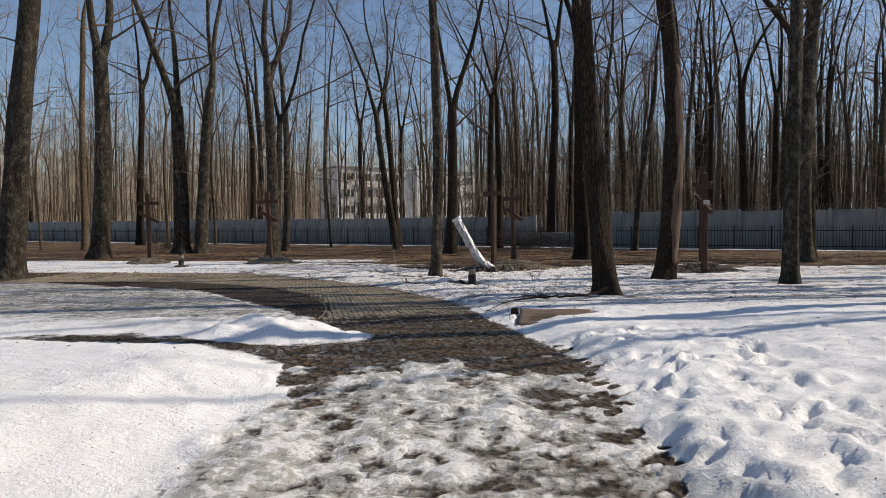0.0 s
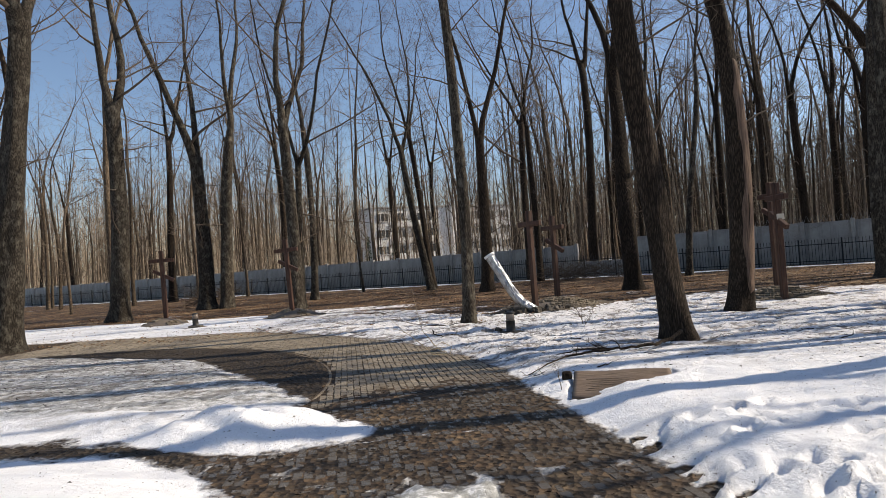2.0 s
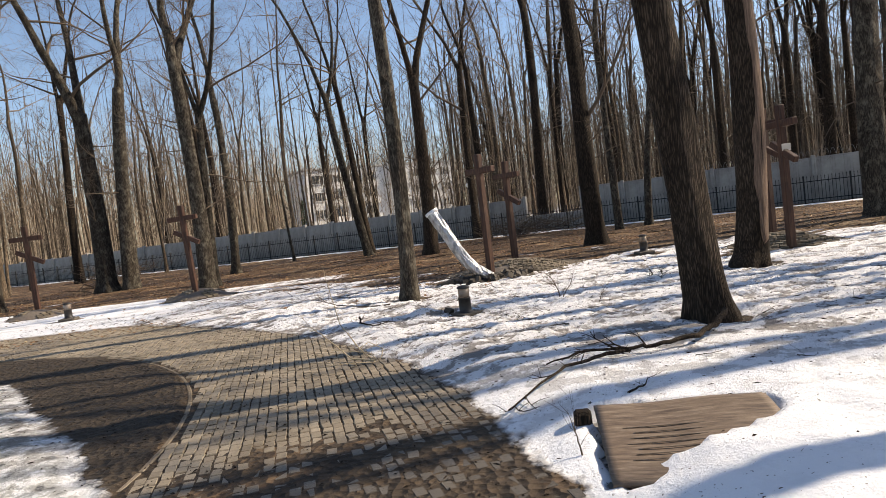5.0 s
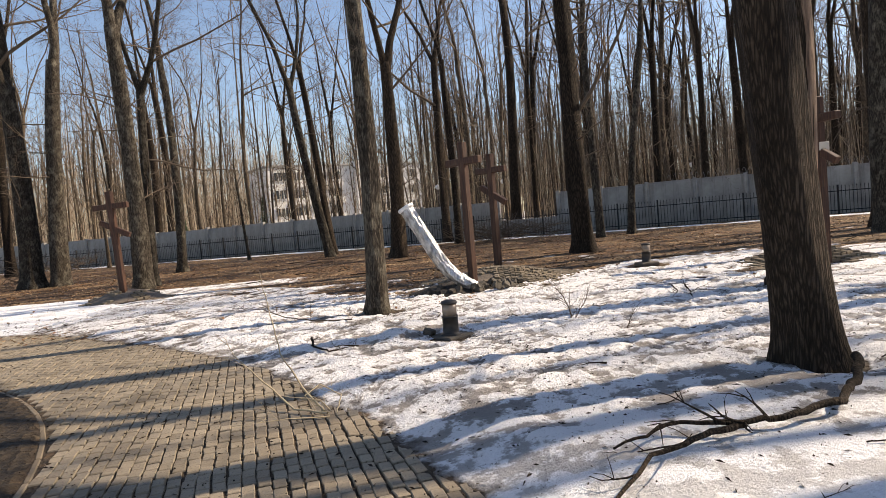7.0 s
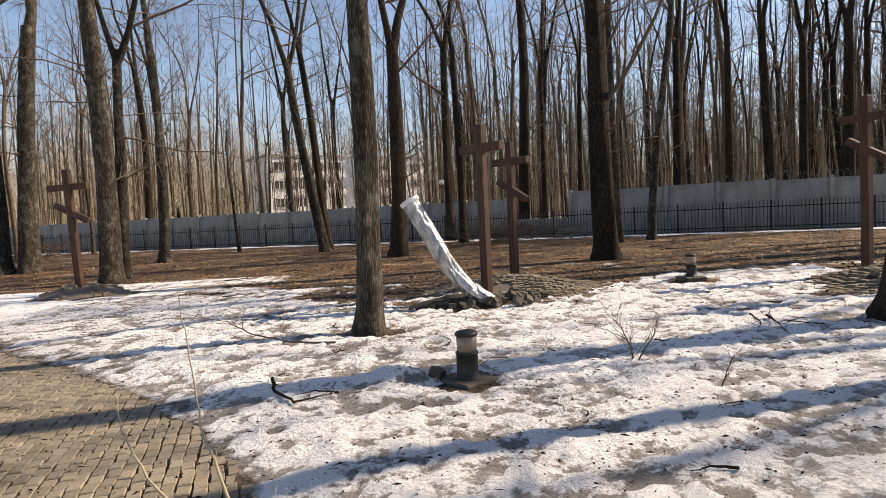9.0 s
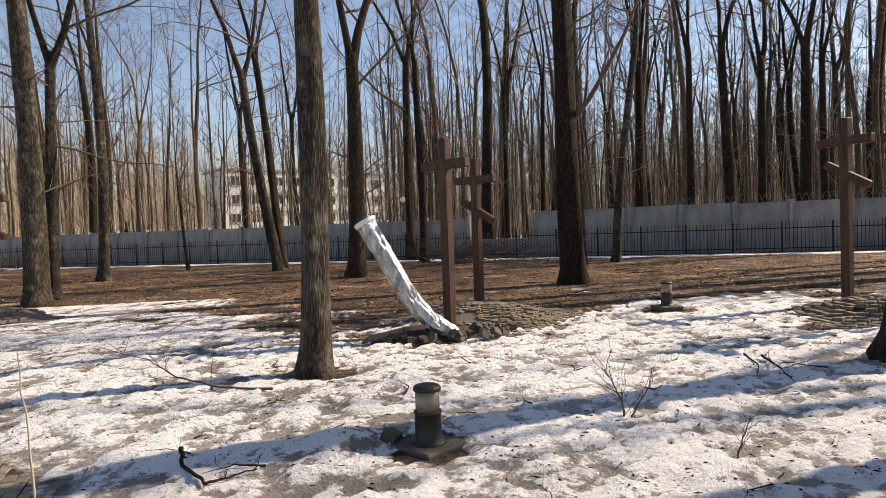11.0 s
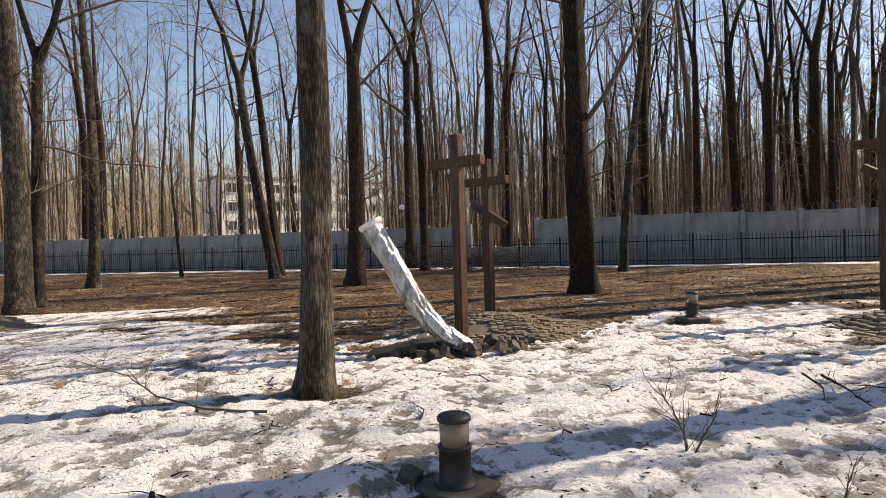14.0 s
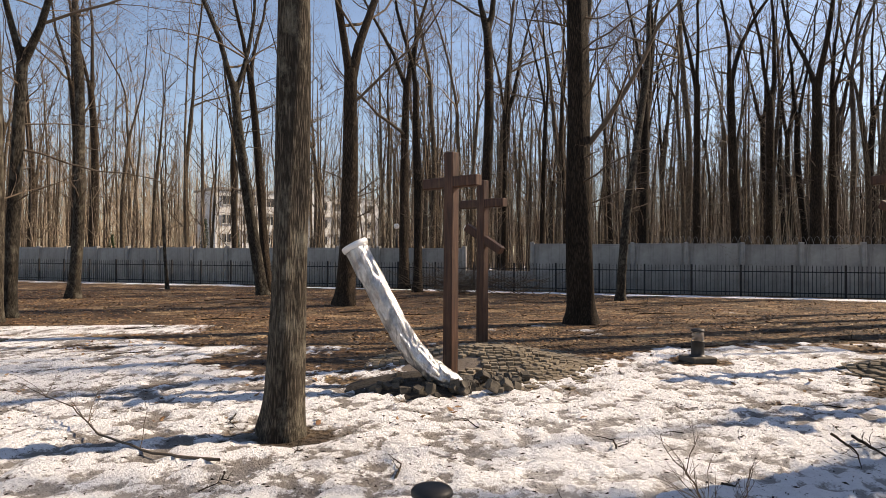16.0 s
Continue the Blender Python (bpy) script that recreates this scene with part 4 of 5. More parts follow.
BAR = bar_mesh(1.28)
iron_post = bpy.data.meshes.new("post")
_b = block(0.08, 0.08, 1.48, 0.008)
_b.to_mesh(iron_post)
_b.free()
iron_post.materials.append(IRON)
rail_me = bpy.data.meshes.new("rail")
_b = block(BAY, 0.035, 0.045, 0)
_b.to_mesh(rail_me)
_b.free()
rail_me.materials.append(IRON)
rest = bmesh.new()
for k in range(-32, 30):
    s = k * BAY
    q = part("post", iron_post, None, fence)
    q.location = (s, 0, -0.05)
    for z in (0.18, 1.10):
        q = part("rail", rail_me, None, fence)
        q.location = (s + BAY / 2, 0, z)
    for j in range(1, 13):
        if 2 <= k < 24:
            q = part("bar", BAR, None, fence)
            q.location = (s + BAY * j / 13, 0, 0.06)
        else:
            geo = bmesh.ops.create_cube(rest, size=1)
            bmesh.ops.scale(rest, vec=(0.018, 0.018, 1.32), verts=geo["verts"])
            bmesh.ops.translate(rest, vec=(s + BAY * j / 13, 0, 0.72), verts=geo["verts"])
q = part("far_bars", rest, IRON, fence)
q["kind"] = "stuff"

# ---------------------------------------------------------------- crosses and their mounds


def cross(at, label, turn=-50, height=2.72, slant=True, plaque=False, bar=0.94, lean=0.0):
    c = thing("wooden_cross", pose(*at, 0, lean, turn), label, "cross", "grave crosses")
    part("post", block(0.155, 0.145, height + 0.25, 0.012, (0, 0, -0.25)), WOOD, c)
    top = height
    part("crossbar", block(bar, 0.13, 0.145, 0.012, (0, -0.004, top - 0.47)), WOOD, c)
    if slant:
        part("slanted_bar", block(0.86, 0.115, 0.135, 0.012, (0, -0.006, 0), Matrix.Rotation(radians(29), 4, "Y")), WOOD, c).location = (0, 0, top - 1.05)
    # small pale block on the post, level with the slanted bar
    if plaque:
        part("plaque", block(0.02, 0.20, 0.15, 0.004, (0.09, 0.02, top - 0.98)), PALE_BLOCK, c, "small pale block on the post")
    return c


cross((1.20, 19.25, 0.14), "tall dark red-brown timber cross on a cobbled mound", slant=False, height=2.66)
cross((2.07, 21.5, 0.08), "red-brown timber cross with slanted lower bar on a cobbled mound", height=2.65)
cross((-7.65, 23.35, -0.06), "dark timber cross with slanted lower bar on a low mound", turn=-6, height=2.80, lean=-2.4)
cross((-12.93, 23.9, -0.08), "dark timber cross with slanted lower bar beside a path lamp", turn=12, height=2.80, lean=-1)
cross((7.57, 17.51, 0.0), "dark timber cross with a small pale block on its post, on a cobbled mound", turn=-84, height=2.9, plaque=True)
cross((8.34, 19.7, 0.05), "dark timber cross with slanted lower bar on a cobbled mound", turn=-72, height=3.05)


def mound(at, rx, ry, h, label, skip=None, single=0, seed=1, size=0.13, earth=None):
    """A low dome of earth paved with small stones in rings."""
    r = random.Random(seed)
    t = thing("cobbled_mound", pose(*at), label, "mound")
    pts, faces = [], []
    R, N = 10, 40
    for i in range(R + 1):
        for j in range(N):
            a = 2 * math.pi * j / N
            q = i / R
            pts.append((rx * q * 1.04 * math.cos(a), ry * q * 1.04 * math.sin(a), h * (math.cos(q * math.pi) * 0.5 + 0.5) - 0.03 - (0.05 if i == R else 0)))
    for i in range(R):
        for j in range(N):
            k = (j + 1) % N
            faces.append((i * N + j, i * N + k, (i + 1) * N + k, (i + 1) * N + j))
    smooth(part("earth", (pts, faces), earth or SOIL, t))
    stone = bpy.data.meshes.new("cobble")
    b = block(size * 0.95, size * 0.95, 0.07, 0.008)
    b.to_mesh(stone)
    b.free()
    stone.materials.append(COBBLE)
    rest, made = bmesh.new(), 0
    ring = 1
    rings = int(rx / size)
    for ring in range(rings, 0, -1):
        q = ring / rings
        n = int(2 * math.pi * q * (rx + ry) / 2 / (size * 1.25))
        for j in range(n):
            a = 2 * math.pi * (j + 0.5 * (ring % 2)) / max(n, 1)
            x, y = rx * q * math.cos(a), ry * q * math.sin(a)
            if (skip and skip(x, y)) or r.random() < 0.05:
                continue
            z = h * (math.cos(q * math.pi) * 0.5 + 0.5) - 0.055 + r.uniform(-0.016, 0.014)
            m = pose(x, y, z, r.uniform(-7, 7), r.uniform(-7, 7), math.degrees(a) + 90 + r.uniform(-7, 7)) @ Matrix.Diagonal((1.2, 1, 1, 1))
            if made < single and y < 0.6:
                o = part("cobble", stone, None, t)
                o.matrix_basis = m
                made += 1
            else:
                k = len(rest.verts)
                rest.from_mesh(stone)
                rest.verts.ensure_lookup_table()
                bmesh.ops.transform(rest, matrix=m, verts=rest.verts[k:])
    q = part("cobbles", rest, COBBLE, t)
    q["kind"] = "stuff"
    return t


mound((1.95, 20.4, LEVEL), 1.8, 2.0, 0.29, "low mound paved with grey cobbles, broken open at one side",
      lambda x, y: x < -0.45 + 0.25 * math.sin(7 * y) and y < -0.1, 290, 2, 0.095, SAND)
mound((7.95, 18.6, LEVEL), 1.5, 1.6, 0.30, "low mound paved with grey cobbles between two crosses", None, 0, 3)
mound((-7.7, 23.6, LEVEL), 1.45, 1.1, 0.36, "small low mound of grey cobbles round a cross", lambda x, y: math.sin(9 * x) + math.sin(8 * y + 3 * x) > -0.6, 0, 4, 0.13, SAND)
mound((-12.9, 23.7, LEVEL), 1.2, 1.05, 0.30, "small low mound of grey cobbles round a cross", lambda x, y: math.sin(9 * x) + math.sin(8 * y + 3 * x) > -0.6, 0, 5, 0.13, SAND)


def rubble(seed, size):
    r = random.Random(seed)
    bm = bmesh.new()
    bmesh.ops.create_icosphere(bm, subdivisions=2, radius=1)
    for v in bm.verts:
        k = 1 + 0.22 * noise.noise(v.co * 1.7 + Vector((seed, 0, 0)))
        v.co = Vector((max(-0.6, min(0.6, v.co.x)) * size * 1.5, max(-0.6, min(0.6, v.co.y)) * size * 1.15, max(-0.55, min(0.55, v.co.z)) * size)) * k
    return bm


rr = random.Random(12)
stones = []
for k in range(6):
    me = bpy.data.meshes.new("loose_stone")
    b = rubble(k, 0.085)
    b.to_mesh(me)
    b.free()
    me.materials.append(RUBBLE)
    stones.append(me)
for k in range(70):
    a = rr.uniform(-2.9, 0.1)
    d = rr.uniform(0.35, 1.05)
    x, y = 1.0 + 1.05 * d * math.cos(a), 18.85 + 0.75 * d * math.sin(a)
    o = new("loose_stone", stones[k % 6])
    o.matrix_world = pose(x, y, LEVEL + 0.05 + rr.uniform(0, 0.08) + 0.10 * max(0, 0.8 - d), rr.uniform(0, 360), rr.uniform(0, 360), rr.uniform(0, 360)) @ Matrix.Diagonal((*(rr.uniform(0.45, 1.05),) * 3, 1))
    tagged(o, "loose grey paving stone dug out of the mound", "stone", "stones round the foil tube")
smooth(part("dug_earth", lathe([(0.01, 0.20), (0.3, 0.17), (0.55, 0.11), (0.8, 0.04), (0.95, -0.05)], 30), SOIL)).matrix_world = pose(0.75, 18.8, LEVEL) @ Matrix.Diagonal((1.1, 0.8, 1, 1))
tagged(bpy.data.objects["dug_earth"], "heap of dark dug earth at the foot of the foil tube", "earth")

# ---------------------------------------------------------------- leaning tube wrapped in foil
tube_thing = thing("foil_tube", pose(0, 0, 0), "leaning tube wrapped in crumpled silver foil, bent at its foot", "tube")
ctrl = [Vector(p) for p in ((1.18, 18.40, -0.10), (1.0, 18.45, 0.0), (0.80, 18.5, 0.13), (0.60, 18.56, 0.36), (0.44, 18.6, 0.62), (0.28, 18.63, 0.92), (0.12, 18.66, 1.22), (-0.06, 18.7, 1.56))]
fine = []
for i in range(len(ctrl) - 1):
    for j in range(6):
        fine.append(ctrl[i].lerp(ctrl[i + 1], j / 6))
fine.append(ctrl[-1])
for _ in range(4):
    fine = [fine[0]] + [(fine[i - 1] + fine[i] * 2 + fine[i + 1]) / 4 for i in range(1, len(fine) - 1)] + [fine[-1]]
V, F = [], []
NS = 56
for i, p in enumerate(fine):
    d = unit(fine[min(i + 1, len(fine) - 1)] - fine[max(i - 1, 0)])
    a = unit(d.cross(Vector((0, 1, 0))))
    b = d.cross(a)
    t = i / (len(fine) - 1)
    for s in range(NS):
        th = 2 * math.pi * s / NS
        r = 0.113 + 0.022 * t - 0.030 * max(0, 0.2 - t) / 0.2
        q = Vector((math.cos(th) * 2.2, math.sin(th) * 2.2, t * 9))
        r += 0.014 * (noise.noise(Vector((math.cos(th) * 3.2, math.sin(th) * 3.2, t * 3.5 + 7))) + 0.5 * noise.noise(Vector((math.cos(th) * 7, math.sin(th) * 7, t * 5)))) * min(1, 4 * (1 - t))
        r += (0.022 * noise.noise(q * 1.3) + 0.018 * abs(noise.noise(q * 3.1))) * (1.3 - 0.7 * t)
        V.append(p + a * (r * math.cos(th)) + b * (r * math.sin(th)))
for i in range(len(fine) - 1):
    for s in range(NS):
        t = (s + 1) % NS
        F.append((i * NS + s, i * NS + t, (i + 1) * NS + t, (i + 1) * NS + s))
smooth(part("foil_skin", (V, F), FOIL, tube_thing))
d = unit(fine[-1] - fine[-4])
cap_m = Matrix.Translation(fine[-1]) @ d.to_track_quat("Z", "Y").to_matrix().to_4x4()
q = smooth(part("rim", lathe([(0.13, -0.06), (0.160, -0.055), (0.168, 0.0), (0.160, 0.012), (0.135, 0.012), (0.12, 0.004), (0.01, 0.006)], 32), FOIL_LID, tube_thing, "rolled foil rim"))
q.matrix_basis = cap_m

# ---------------------------------------------------------------- path lamps


def path_lamp(x, y, label, yaw=20, h=0.47, tint=DIFFUSER, up=0.0):
    z = LEVEL - 0.03 + up
    t = thing("path_lamp", pose(x, y, z, 0, 0, yaw), label, "lamp", "path lamps")
    t.scale = (1.04, 1.04, 1.05)
    part("footing", block(0.40, 0.40, 0.09, 0.014, (0, 0, -0.03)), FOOTING, t, "square concrete footing")
    smooth(part("body", lathe([(0.128, 0.055), (0.128, 0.068), (0.108, 0.076), (0.096, 0.086), (0.0945, 0.268), (0.101, 0.272), (0.101, 0.286), (0.088, 0.288)], 28), BLACK, t))
    smooth(part("diffuser", lathe([(0.086, 0.285), (0.088, 0.43)], 28), tint, t, "clouded amber plastic diffuser"))
    smooth(part("lamp_holder", lathe([(0.03, 0.30), (0.03, 0.37), (0.022, 0.375)], 14), BLACK, t))
    smooth(part("cap", lathe([(0.096, 0.428), (0.101, 0.432), (0.101, 0.448), (0.09, h - 0.008), (0.05, h + 0.004), (0.01, h + 0.007)], 28), BLACK, t))
    return t


path_lamp(0.37, 14.22, "black path lamp with amber diffuser on a concrete footing in snow", 38)
path_lamp(5.30, 20.35, "black path lamp with amber diffuser at the edge of leaf litter", 5, up=0.06)
path_lamp(-10.5, 21.45, "grey path lamp beside a cross and a small mound", 12, up=0.05)

# ---------------------------------------------------------------- fallen board in the snow
INK = mat("faded_ink", 0.6, 0, 0.3)
colour(INK, mix(INK, noise_tex(INK, coords(INK), 30, 4), (0.05, 0.038, 0.03), (0.16, 0.125, 0.095)))
board = thing("fallen_board", pose(1.56, 7.90, -0.10, 4.0, -1, -8.7), "weathered brown notice board lying half under snow", "board")
V, F = [], []
NXB, NYB = 20, 16
for j in range(NYB + 1):
    for i in range(NXB + 1):
        u, v = i / NXB - 0.5, j / NYB - 0.5
        V.append((u * 1.14, v * 1.1, 0.06 * max(0, v + 0.10) - 0.5 * max(0, v - 0.38) ** 1.3 + 0.006 * math.sin(9 * u)))
for j in range(NYB):
    for i in range(NXB):
        o = j * (NXB + 1) + i
        F.append((o, o + 1, o + NXB + 2, o + NXB + 1))
q = smooth(part("sheet", (V, F), PLATE, board))
q.modifiers.new("thickness", "SOLIDIFY").thickness = 0.03
for j in range(7):
    part("text_line", block(0.75 - 0.06 * (j % 3), 0.009, 0.003, 0, (-0.05, -0.30 + 0.07 * j, 0.002 + 0.06 * max(0, -0.2 + 0.064 * j))), INK, board)
part("wooden_stub", block(0.12, 0.10, 0.12, 0.02, (-0.66, 0.36, -0.06)), BARK, board)

# ---------------------------------------------------------------- beyond the wall
house = thing("apartment_block", pose(-9.5, 124, -1.0, 0, 0, 33), "white four-storey apartment block behind the trees", "building")
part("wall", block(32, 9, 13.4, 0.05, (0, 4.6, 0)), WHITE, house)
part("roof", block(32.6, 9.6, 0.35, 0.03, (0, 4.6, 13.4)), CONCRETE, house)
win = bpy.data.meshes.new("window")
_b = block(2.2, 0.16, 1.5, 0)
_b.to_mesh(win)
_b.free()
win.materials.append(GLASS)
frame_me = bpy.data.meshes.new("window_frame")
_b = bmesh.new()
for px in (-1.15, -0.38, 0.38, 1.15):
    g = bmesh.ops.create_cube(_b, size=1)
    bmesh.ops.scale(_b, vec=(0.08, 0.1, 1.5), verts=g["verts"])
    bmesh.ops.translate(_b, vec=(px, -0.09, 0.75), verts=g["verts"])
for pz in (0.0, 1.5):
    g = bmesh.ops.create_cube(_b, size=1)
    bmesh.ops.scale(_b, vec=(2.4, 0.1, 0.08), verts=g["verts"])
    bmesh.ops.translate(_b, vec=(0, -0.09, pz), verts=g["verts"])
_b.to_mesh(frame_me)
_b.free()
frame_me.materials.append(WHITE)
sill = bpy.data.meshes.new("balcony")
_b = block(3.4, 0.5, 1.0, 0.03)
_b.to_mesh(sill)
_b.free()
sill.materials.append(WHITE)
for storey in range(4):
    for k in range(9):
        x, z = -13.8 + 3.42 * k, 1.1 + 3.1 * storey
        if k == 4:
            continue
        o = part("window", win, None, house)
        o.location = (x, 0.06, z + 0.55)
        f = part("window_frame", frame_me, None, o)
        if storey and k not in (0, 8):
            b = part("balcony", sill, None, house)
            b.location = (x, -0.15, z - 0.6)
part("stair_block", block(2.6, 1.2, 14.2, 0.05, (1.8, -0.4, 0)), WHITE, house, "plain white stairwell block")


def street_lamp(x, y, h):
    t = thing("street_lamp", pose(x, y, LEVEL), "thin grey lamp post with a white globe beyond the wall", "street lamp", "globe lamps")
    smooth(part("pole", lathe([(0.07, -0.2), (0.06, 0.6), (0.04, h)], 10), IRON, t))
    smooth(part("globe", lathe([(0.02, h - 0.02), (0.16, h + 0.04), (0.23, h + 0.2), (0.22, h + 0.3), (0.14, h + 0.41), (0.01, h + 0.45)], 16), GLOBE, t))


street_lamp(29.0, 68.0, 4.4)
street_lamp(3.0, 62.0, 4.0)
street_lamp(9.5, 66.0, 4.2)


def spruce(x, y, h, seed):
    t = thing("young_spruce", pose(x, y, LEVEL), "small dark green spruce beyond the wall", "tree")
    smooth(part("trunk", lathe([(0.12, -0.1), (0.09, h * 0.4), (0.01, h)], 8), BARK, t))
    r = random.Random(seed)
    V, F = [], []
    for k in range(1500):
        z = h * (0.08 + 0.9 * r.random() ** 1.2)
        rad = (1 - z / h) * h * 0.24 * r.uniform(0.25, 1.1)
        a = r.uniform(0, 6.3)
        p = Vector((rad * math.cos(a), rad * math.sin(a), z - rad * 0.25))
        d = Vector((math.cos(a), math.sin(a), -0.35)) * r.uniform(0.12, 0.3)
        w = Vector((-math.sin(a), math.cos(a), r.uniform(-0.3, 0.3))) * r.uniform(0.05, 0.12)
        n = len(V)
        V += [p - w, p + w, p + d]
        F.append((n, n + 1, n + 2))
    part("crown", (V, F), NEEDLE, t)


spruce(-19.0, 92, 6.5, 1)
spruce(-14.5, 88, 5.0, 2)
spruce(-25.5, 80, 4.0, 3)

rail = thing("yellow_barrier", pose(-24.5, 66, LEVEL + 0.9, 0, 0, -18), "low yellow painted barrier beyond the wall", "barrier")
for z in (0.7, 1.1):
    part("rail", block(2.6, 0.06, 0.12, 0.01, (0, 0, z)), YELLOW, rail)
for x in (-1.25, -0.4, 0.4, 1.25):
    part("post", block(0.08, 0.08, 2.2, 0.01, (x, 0, -0.95)), YELLOW, rail)

# ---------------------------------------------------------------- twigs, fallen branches, brush


def branch(name, pts, r0, label, twigs=8, seed=1, material=None, spread=0.4, category="branch", sides=7, rise=0.8, first=0.2):
    """A fallen or standing branch through the given places, with side twigs."""
    r = random.Random(seed)
    P = [Vector(p) for p in pts]
    fine = []
    for i in range(len(P) - 1):
        for j in range(5):
            fine.append(P[i].lerp(P[i + 1], j / 5) + Vector((r.gauss(0, 1), r.gauss(0, 1), r.gauss(0, 0.6))) * r0 * 0.35)
    fine.append(P[-1])
    n = len(fine)
    buf = ([], [])
    tube(buf, fine, [r0 * (1 - 0.8 * i / (n - 1)) for i in range(n)], sides)
    t = thing(name, pose(*P[0]), label, category)
    inv = Matrix.Translation(-P[0])
    stem = smooth(part("stem", ([tuple(inv @ v) for v in buf[0]], buf[1]), material or TWIG, t))
    buf = ([], [])
    for k in range(twigs):
        i = r.randrange(int(n * first), n - 1)
        d = unit(unit(fine[min(i + 1, n - 1)] - fine[i - 1]) + Vector((r.gauss(0, 1), r.gauss(0, 1), abs(r.gauss(0, rise)))) * 0.7)
        L = spread * r.uniform(0.4, 1.1)
        p, pp = fine[i].copy(), []
        for j in range(5):
            pp.append(p.copy())
            d = unit(d + Vector((r.gauss(0, 0.2), r.gauss(0, 0.2), r.gauss(0, 0.15) + 0.03)))
            p = p + d * L / 4
        tube(buf, pp, [r0 * 0.3 * (1 - 0.18 * j) for j in range(5)], 4)
        for j in range(2):
            q = pp[r.randrange(1, 4)]
            e = q + (d + Vector((r.gauss(0, 0.6), r.gauss(0, 0.6), r.gauss(0, 0.4)))) * L * 0.35
            tube(buf, [q, q.lerp(e, 0.5) + Vector((0, 0, 0.01)), e], [r0 * 0.16, r0 * 0.12, r0 * 0.06], 3)
    if buf[0]:
        smooth(part("twig_spray", ([tuple(inv @ v) for v in buf[0]], buf[1]), material or TWIG, t))["kind"] = "stuff"
    return t


def on_ground(pts, lift):
    return [(x, y, ground_z(x, y) + lift + z) for x, y, z in pts]


branch("fallen_branch", on_ground([(3.0, 10.62, 0.14), (2.75, 10.3, 0.09), (2.47, 10.05, 0.06), (2.08, 9.9, 0.05), (1.75, 9.85, 0.05), (1.35, 9.95, 0.05), (0.95, 9.75, 0.03)], 0.02), 0.034,
       "dark fallen branch lying on snow by a trunk", 6, 3, BARK, 0.4, rise=0.05, first=0.45)
branch("fallen_branch", on_ground([(1.75, 9.85, 0.04), (1.45, 9.75, 0.04), (1.1, 9.6, 0.02), (0.75, 9.2, 0.02), (0.5, 8.95, 0.01)], 0.02), 0.022,
       "dark forked bough of a fallen branch on snow", 7, 4, BARK, 0.4, rise=0.05, first=0.35)
branch("bare_shrub", on_ground([(1.95, 14.35, -0.03), (1.93, 14.36, 0.12), (1.86, 14.38, 0.26), (1.80, 14.4, 0.40)], 0), 0.010, "small bare shrub of thin twigs growing through dirty snow", 16, 5, None, 0.42, "shrub", first=0.05)
branch("bare_shrub", on_ground([(1.98, 14.33, -0.03), (2.05, 14.34, 0.1), (2.16, 14.36, 0.24), (2.2, 14.4, 0.36)], 0), 0.008, "small bare shrub of thin twigs growing through dirty snow", 10, 6, None, 0.32, "shrub", first=0.05)
branch("bare_shrub", on_ground([(2.35, 13.5, -0.03), (2.42, 13.52, 0.1), (2.5, 13.55, 0.22)], 0), 0.007, "low bare shrub beside a shadowed hollow", 9, 16, None, 0.3, "shrub", first=0.05)
branch("fallen_stick", on_ground([(-1.33, 14.02, 0.10), (-1.30, 13.93, 0.02), (-1.08, 13.62, 0.01), (-0.95, 13.68, 0.02), (-0.79, 13.80, 0.03)], 0.01), 0.017, "short crooked dark stick lying on snow", 2, 7, BARK, 0.12)
branch("fallen_branch", on_ground([(-1.03, 16.0, 0.02), (-1.6, 16.3, 0.03), (-2.16, 16.75, 0.06), (-2.7, 17.5, 0.10), (-3.9, 18.9, 0.10)], 0.01), 0.014, "thin pale fallen branch lying on snow near a trunk", 8, 8, None, 0.5)
branch("fallen_stick", on_ground([(4.2, 15.95, 0.04), (4.05, 15.5, 0.03), (3.82, 14.9, 0.02)], 0.01), 0.016, "dark forked stick lying on snow", 6, 17, BARK, 0.3)
branch("fallen_stick", on_ground([(3.95, 15.9, 0.10), (3.92, 15.6, 0.03), (3.7, 15.3, 0.02)], 0.01), 0.012, "dark forked stick lying on snow", 4, 18, BARK, 0.3)
PALE = mat("pale_young_wood", 0.6, 0, 0.3)
colour(PALE, mix(PALE, noise_tex(PALE, coords(PALE), 9), (0.40, 0.31, 0.19), (0.60, 0.49, 0.33)))
# shoots that spring from one clump at the edge of the paving and arch over it
branch("young_shoot", [(-0.85, 11.4, -0.15), (-1.0, 11.65, -0.08), (-1.32, 12.16, 0.2), (-1.42, 12.36, 0.55), (-1.50, 12.45, 0.95)], 0.011, "tall pale young shoot arching over the path edge", 3, 9, PALE, 0.14, "shrub")
branch("young_shoot", [(-0.82, 11.38, -0.16), (-1.1, 11.5, -0.14), (-1.43, 11.69, 0.12), (-1.7, 12.05, 0.25), (-1.88, 12.4, 0.36)], 0.011, "pale young shoot bent over the paving", 3, 10, PALE, 0.2, "shrub")
branch("young_shoot", [(-0.80, 11.42, -0.16), (-0.9, 11.55, -0.1), (-1.2, 11.6, -0.05), (-1.55, 11.55, 0.02)], 0.007, "pale young shoot bent over the paving", 3, 19, PALE, 0.25, "shrub")
branch("young_shoot", [(-0.75, 11.36, -0.16), (-0.72, 11.5, -0.06), (-0.9, 11.6, 0.02), (-1.0, 11.45, -0.02), (-0.9, 11.3, -0.1)], 0.007, "curled young shoot at the path edge", 4, 20, PALE, 0.25, "shrub")
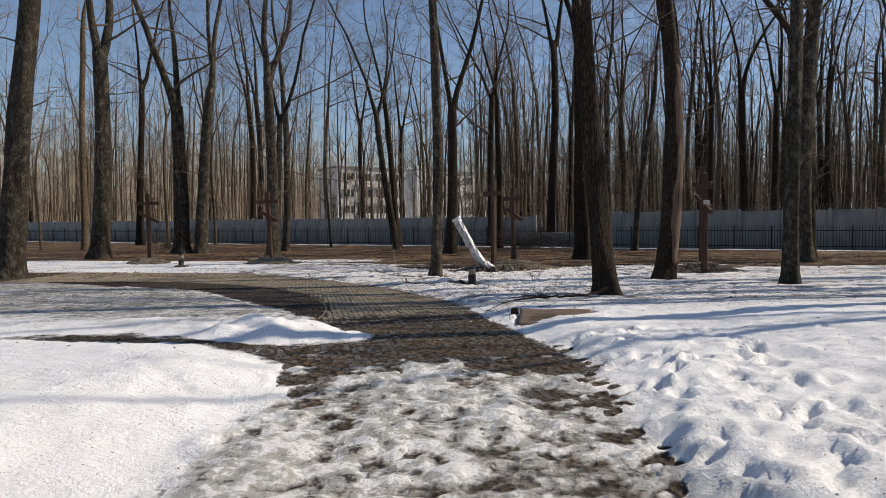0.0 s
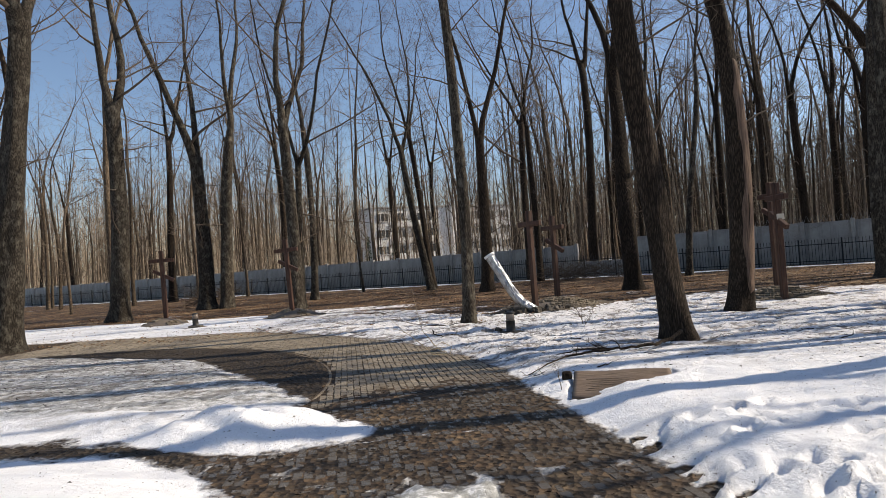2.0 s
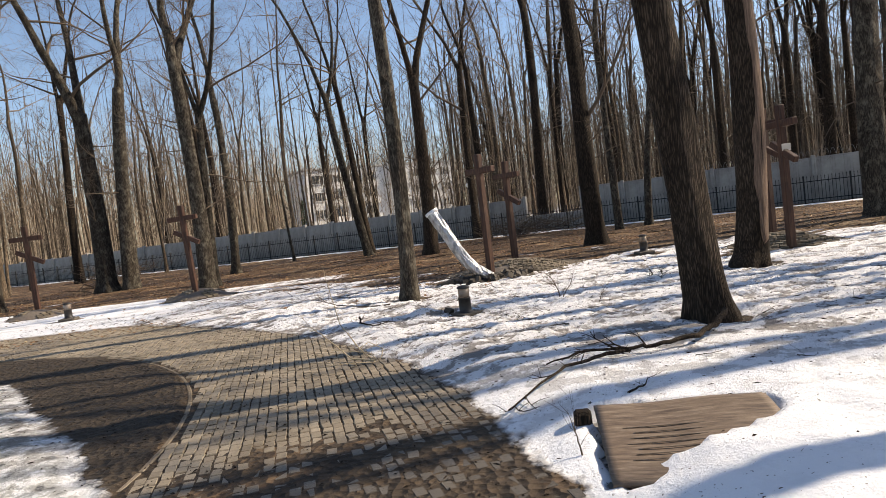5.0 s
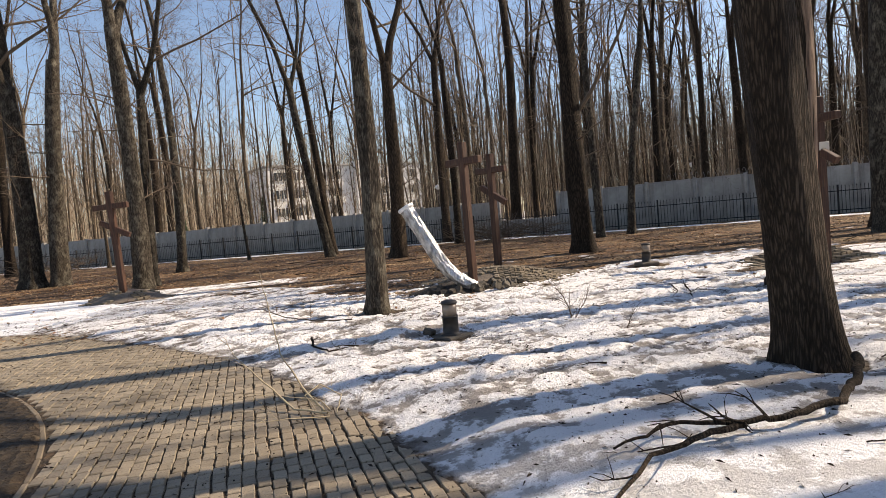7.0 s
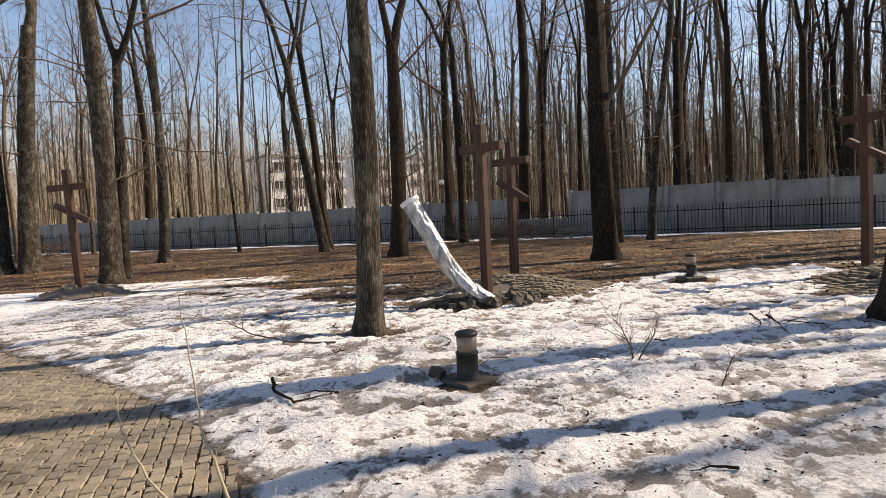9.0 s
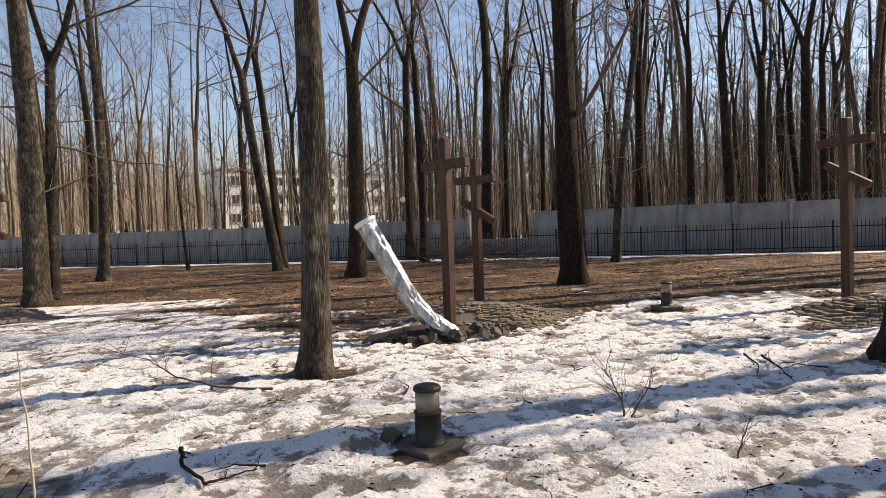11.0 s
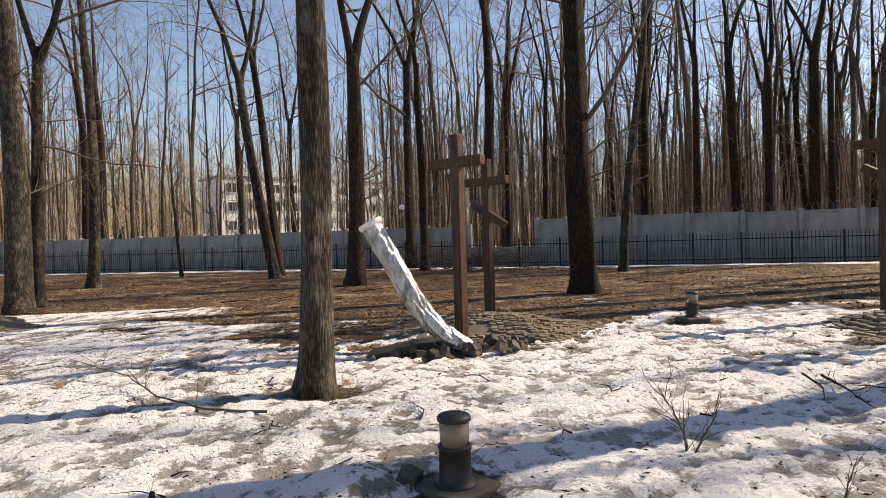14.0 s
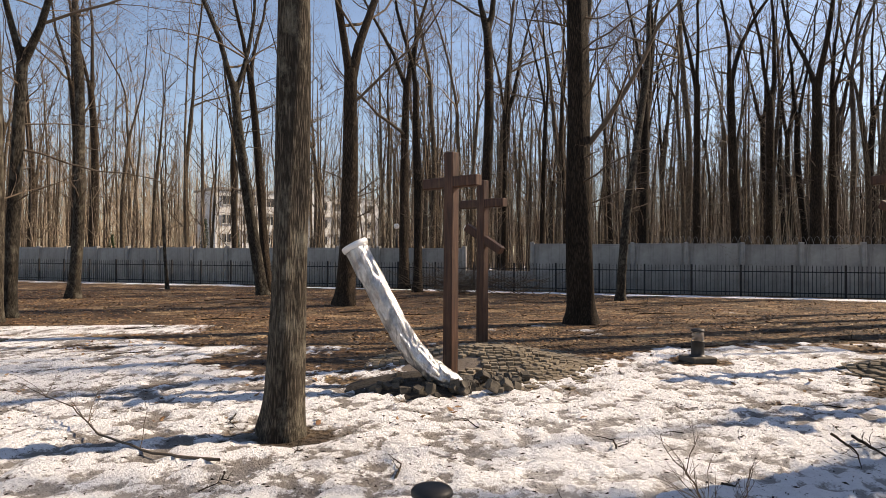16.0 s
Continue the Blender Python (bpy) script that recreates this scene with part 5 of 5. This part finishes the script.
branch("young_shoot", [(-0.80, 11.3, -0.17), (-1.1, 11.2, -0.12), (-1.45, 11.15, -0.12)], 0.006, "pale young shoot lying over the paving", 4, 22, PALE, 0.25, "shrub")
branch("dry_stems", on_ground([(0.85, 7.9, 0), (0.83, 7.95, 0.12), (0.80, 8.0, 0.26)], 0), 0.006, "dry thin stems beside the fallen board", 8, 11, None, 0.25, "shrub")
o = new("loose_stone", stones[2])
o.matrix_world = pose(0.10, 14.30, ground_z(0.10, 14.30) + 0.05, 20, 10, 60) @ Matrix.Diagonal((1.0, 1.0, 1.0, 1))
tagged(o, "dark stone lying beside a path lamp", "stone")

rb = random.Random(21)
for k in range(46):                       # sticks strewn over the snow
    x, y = rb.uniform(-1.5, 6.0), rb.uniform(8.5, 17.5)
    if x < np.interp(y, EDGE_Y, EDGE_X) + 0.2:
        continue
    a, L = rb.uniform(0, 6.3), rb.uniform(0.12, 0.5)
    branch("fallen_stick", on_ground([(x, y, 0), (x + L * 0.5 * math.cos(a), y + L * 0.5 * math.sin(a), 0.01), (x + L * math.cos(a + 0.3), y + L * math.sin(a + 0.3), 0.01)], 0.008),
           rb.uniform(0.004, 0.010), "small dark stick lying on old snow", 2, 40 + k, BARK, 0.14, "stick", 5)

for k in range(60):                       # branches lying in the leaf litter
    x, y = rb.uniform(-9, 12), rb.uniform(21.5, 36)
    a, L = rb.gauss(0, 0.6), rb.uniform(0.4, 1.7)
    branch("fallen_branch", on_ground([(x, y, 0), (x + L * 0.5 * math.cos(a), y + L * 0.5 * math.sin(a), 0.03), (x + L * math.cos(a + 0.3), y + L * math.sin(a + 0.3), 0.02)], 0.015),
           rb.uniform(0.008, 0.022), "dark bare branch lying on leaf litter", 3, 140 + k, BARK, 0.3, "branch", 5)

# heaps of cut brushwood by the fence
for (hx, hy, w, n, seed) in ((4.6, 38.9, 2.1, 190, 1), (6.9, 37.9, 1.3, 60, 2), (-21, 46, 3.0, 110, 3), (-17.5, 35.5, 1.6, 50, 4)):
    r = random.Random(seed)
    buf = ([], [])
    for k in range(n):
        p = Vector((r.gauss(0, w * 0.4), r.gauss(0, 0.5), r.uniform(0, 0.7)))
        a = r.uniform(0, 6.3)
        d = Vector((math.cos(a), math.sin(a) * 0.6, r.uniform(-0.05, 0.55)))
        L = r.uniform(0.8, 2.2)
        tube(buf, [p, p + d * L * 0.5 + Vector((0, 0, 0.06)), p + d * L], [0.02, 0.013, 0.004], 3)
    h = tagged(new("brushwood_heap", mesh_of("brushwood_heap", buf, TWIG)), "heap of cut grey brushwood by the fence", "brushwood", kind="stuff")
    h.location = (hx, hy, LEVEL)

# ---------------------------------------------------------------- paving of the ring path
PAVE_TURN = radians(104)
PW, PL = 0.090, 0.134
brick_me = bpy.data.meshes.new("paver")
_b = block(PL - 0.010, PW - 0.010, 0.06, 0.006)
_b.to_mesh(brick_me)
_b.free()
brick_me.materials.append(PAVER)
bx, by = (PL - 0.010) / 2, (PW - 0.010) / 2
brick_v = [Vector((sx * bx * k, sy * by * k, z)) for z, k in ((0.0, 1), (0.052, 1), (0.06, 0.90)) for sx, sy in ((-1, -1), (1, -1), (1, 1), (-1, 1))]
brick_f = [(8, 9, 10, 11)] + [(i, (i + 1) % 4, 4 + (i + 1) % 4, 4 + i) for i in range(4)] + [(4 + i, 4 + (i + 1) % 4, 8 + (i + 1) % 4, 8 + i) for i in range(4)]
paving = thing("paving", pose(0, 0, 0), "ochre-grey concrete block paving, wet and littered", "paving", kind="structure")
pr = random.Random(6)
cells = []
c, s_ = math.cos(PAVE_TURN), math.sin(PAVE_TURN)
for row in range(-110, 180):
    for col in range(0, 170):
        u, v = col * PL + (row % 2) * PL / 2, row * PW
        cells.append((u * c - v * s_, u * s_ + v * c))
cells = np.array(cells)
cx, cy = cells[:, 0], cells[:, 1]
keep = (np.hypot(cx - BED[0], cy - BED[1]) > BED[2] + 0.12) & (cx < np.interp(cy, EDGE_Y, EDGE_X) + 0.5) & (cy > 3.4) & (cy < 20.0) & (cx > -13)
cells = cells[keep]
depth = ground_fields(cells[:, 0], cells[:, 1])[1]
cells = cells[depth < 0.05]
single = 0
pts, faces = [], []
for x, y in cells:
    x, y = x + pr.gauss(0, 0.0035), y + pr.gauss(0, 0.0035)
    m = pose(x, y, LEVEL - 0.06 + pr.uniform(-0.006, 0.004), pr.gauss(0, 2.0), pr.gauss(0, 2.0), math.degrees(PAVE_TURN) + pr.gauss(0, 3.0))
    if single < 300 and 9.2 < y < 11.6 and x > -2.6:
        o = part("paver", brick_me, None, paving)
        o.matrix_basis = m
        single += 1
    else:
        k = len(pts)
        pts += [tuple(m @ q) for q in brick_v]
        faces += [tuple(k + i for i in f) for f in brick_f]
q = part("pavers", (pts, faces), PAVER, paving)
q["kind"] = "stuff"
kerb = thing("bed_kerb", pose(0, 0, 0), "low concrete kerb round the soil bed", "kerb", kind="structure")
kme = bpy.data.meshes.new("kerb_stone")
_b = block(0.48, 0.045, 0.14, 0.008)
_b.to_mesh(kme)
_b.free()
kme.materials.append(COBBLE)
for k in range(22):
    a = radians(2 + k * 4.0)
    o = part("kerb_stone", kme, None, kerb)
    o.matrix_basis = pose(BED[0] + (BED[2] + 0.05) * math.cos(a), BED[1] + (BED[2] + 0.05) * math.sin(a), LEVEL - 0.134 - 0.012, 0, 0, math.degrees(a) + 90)
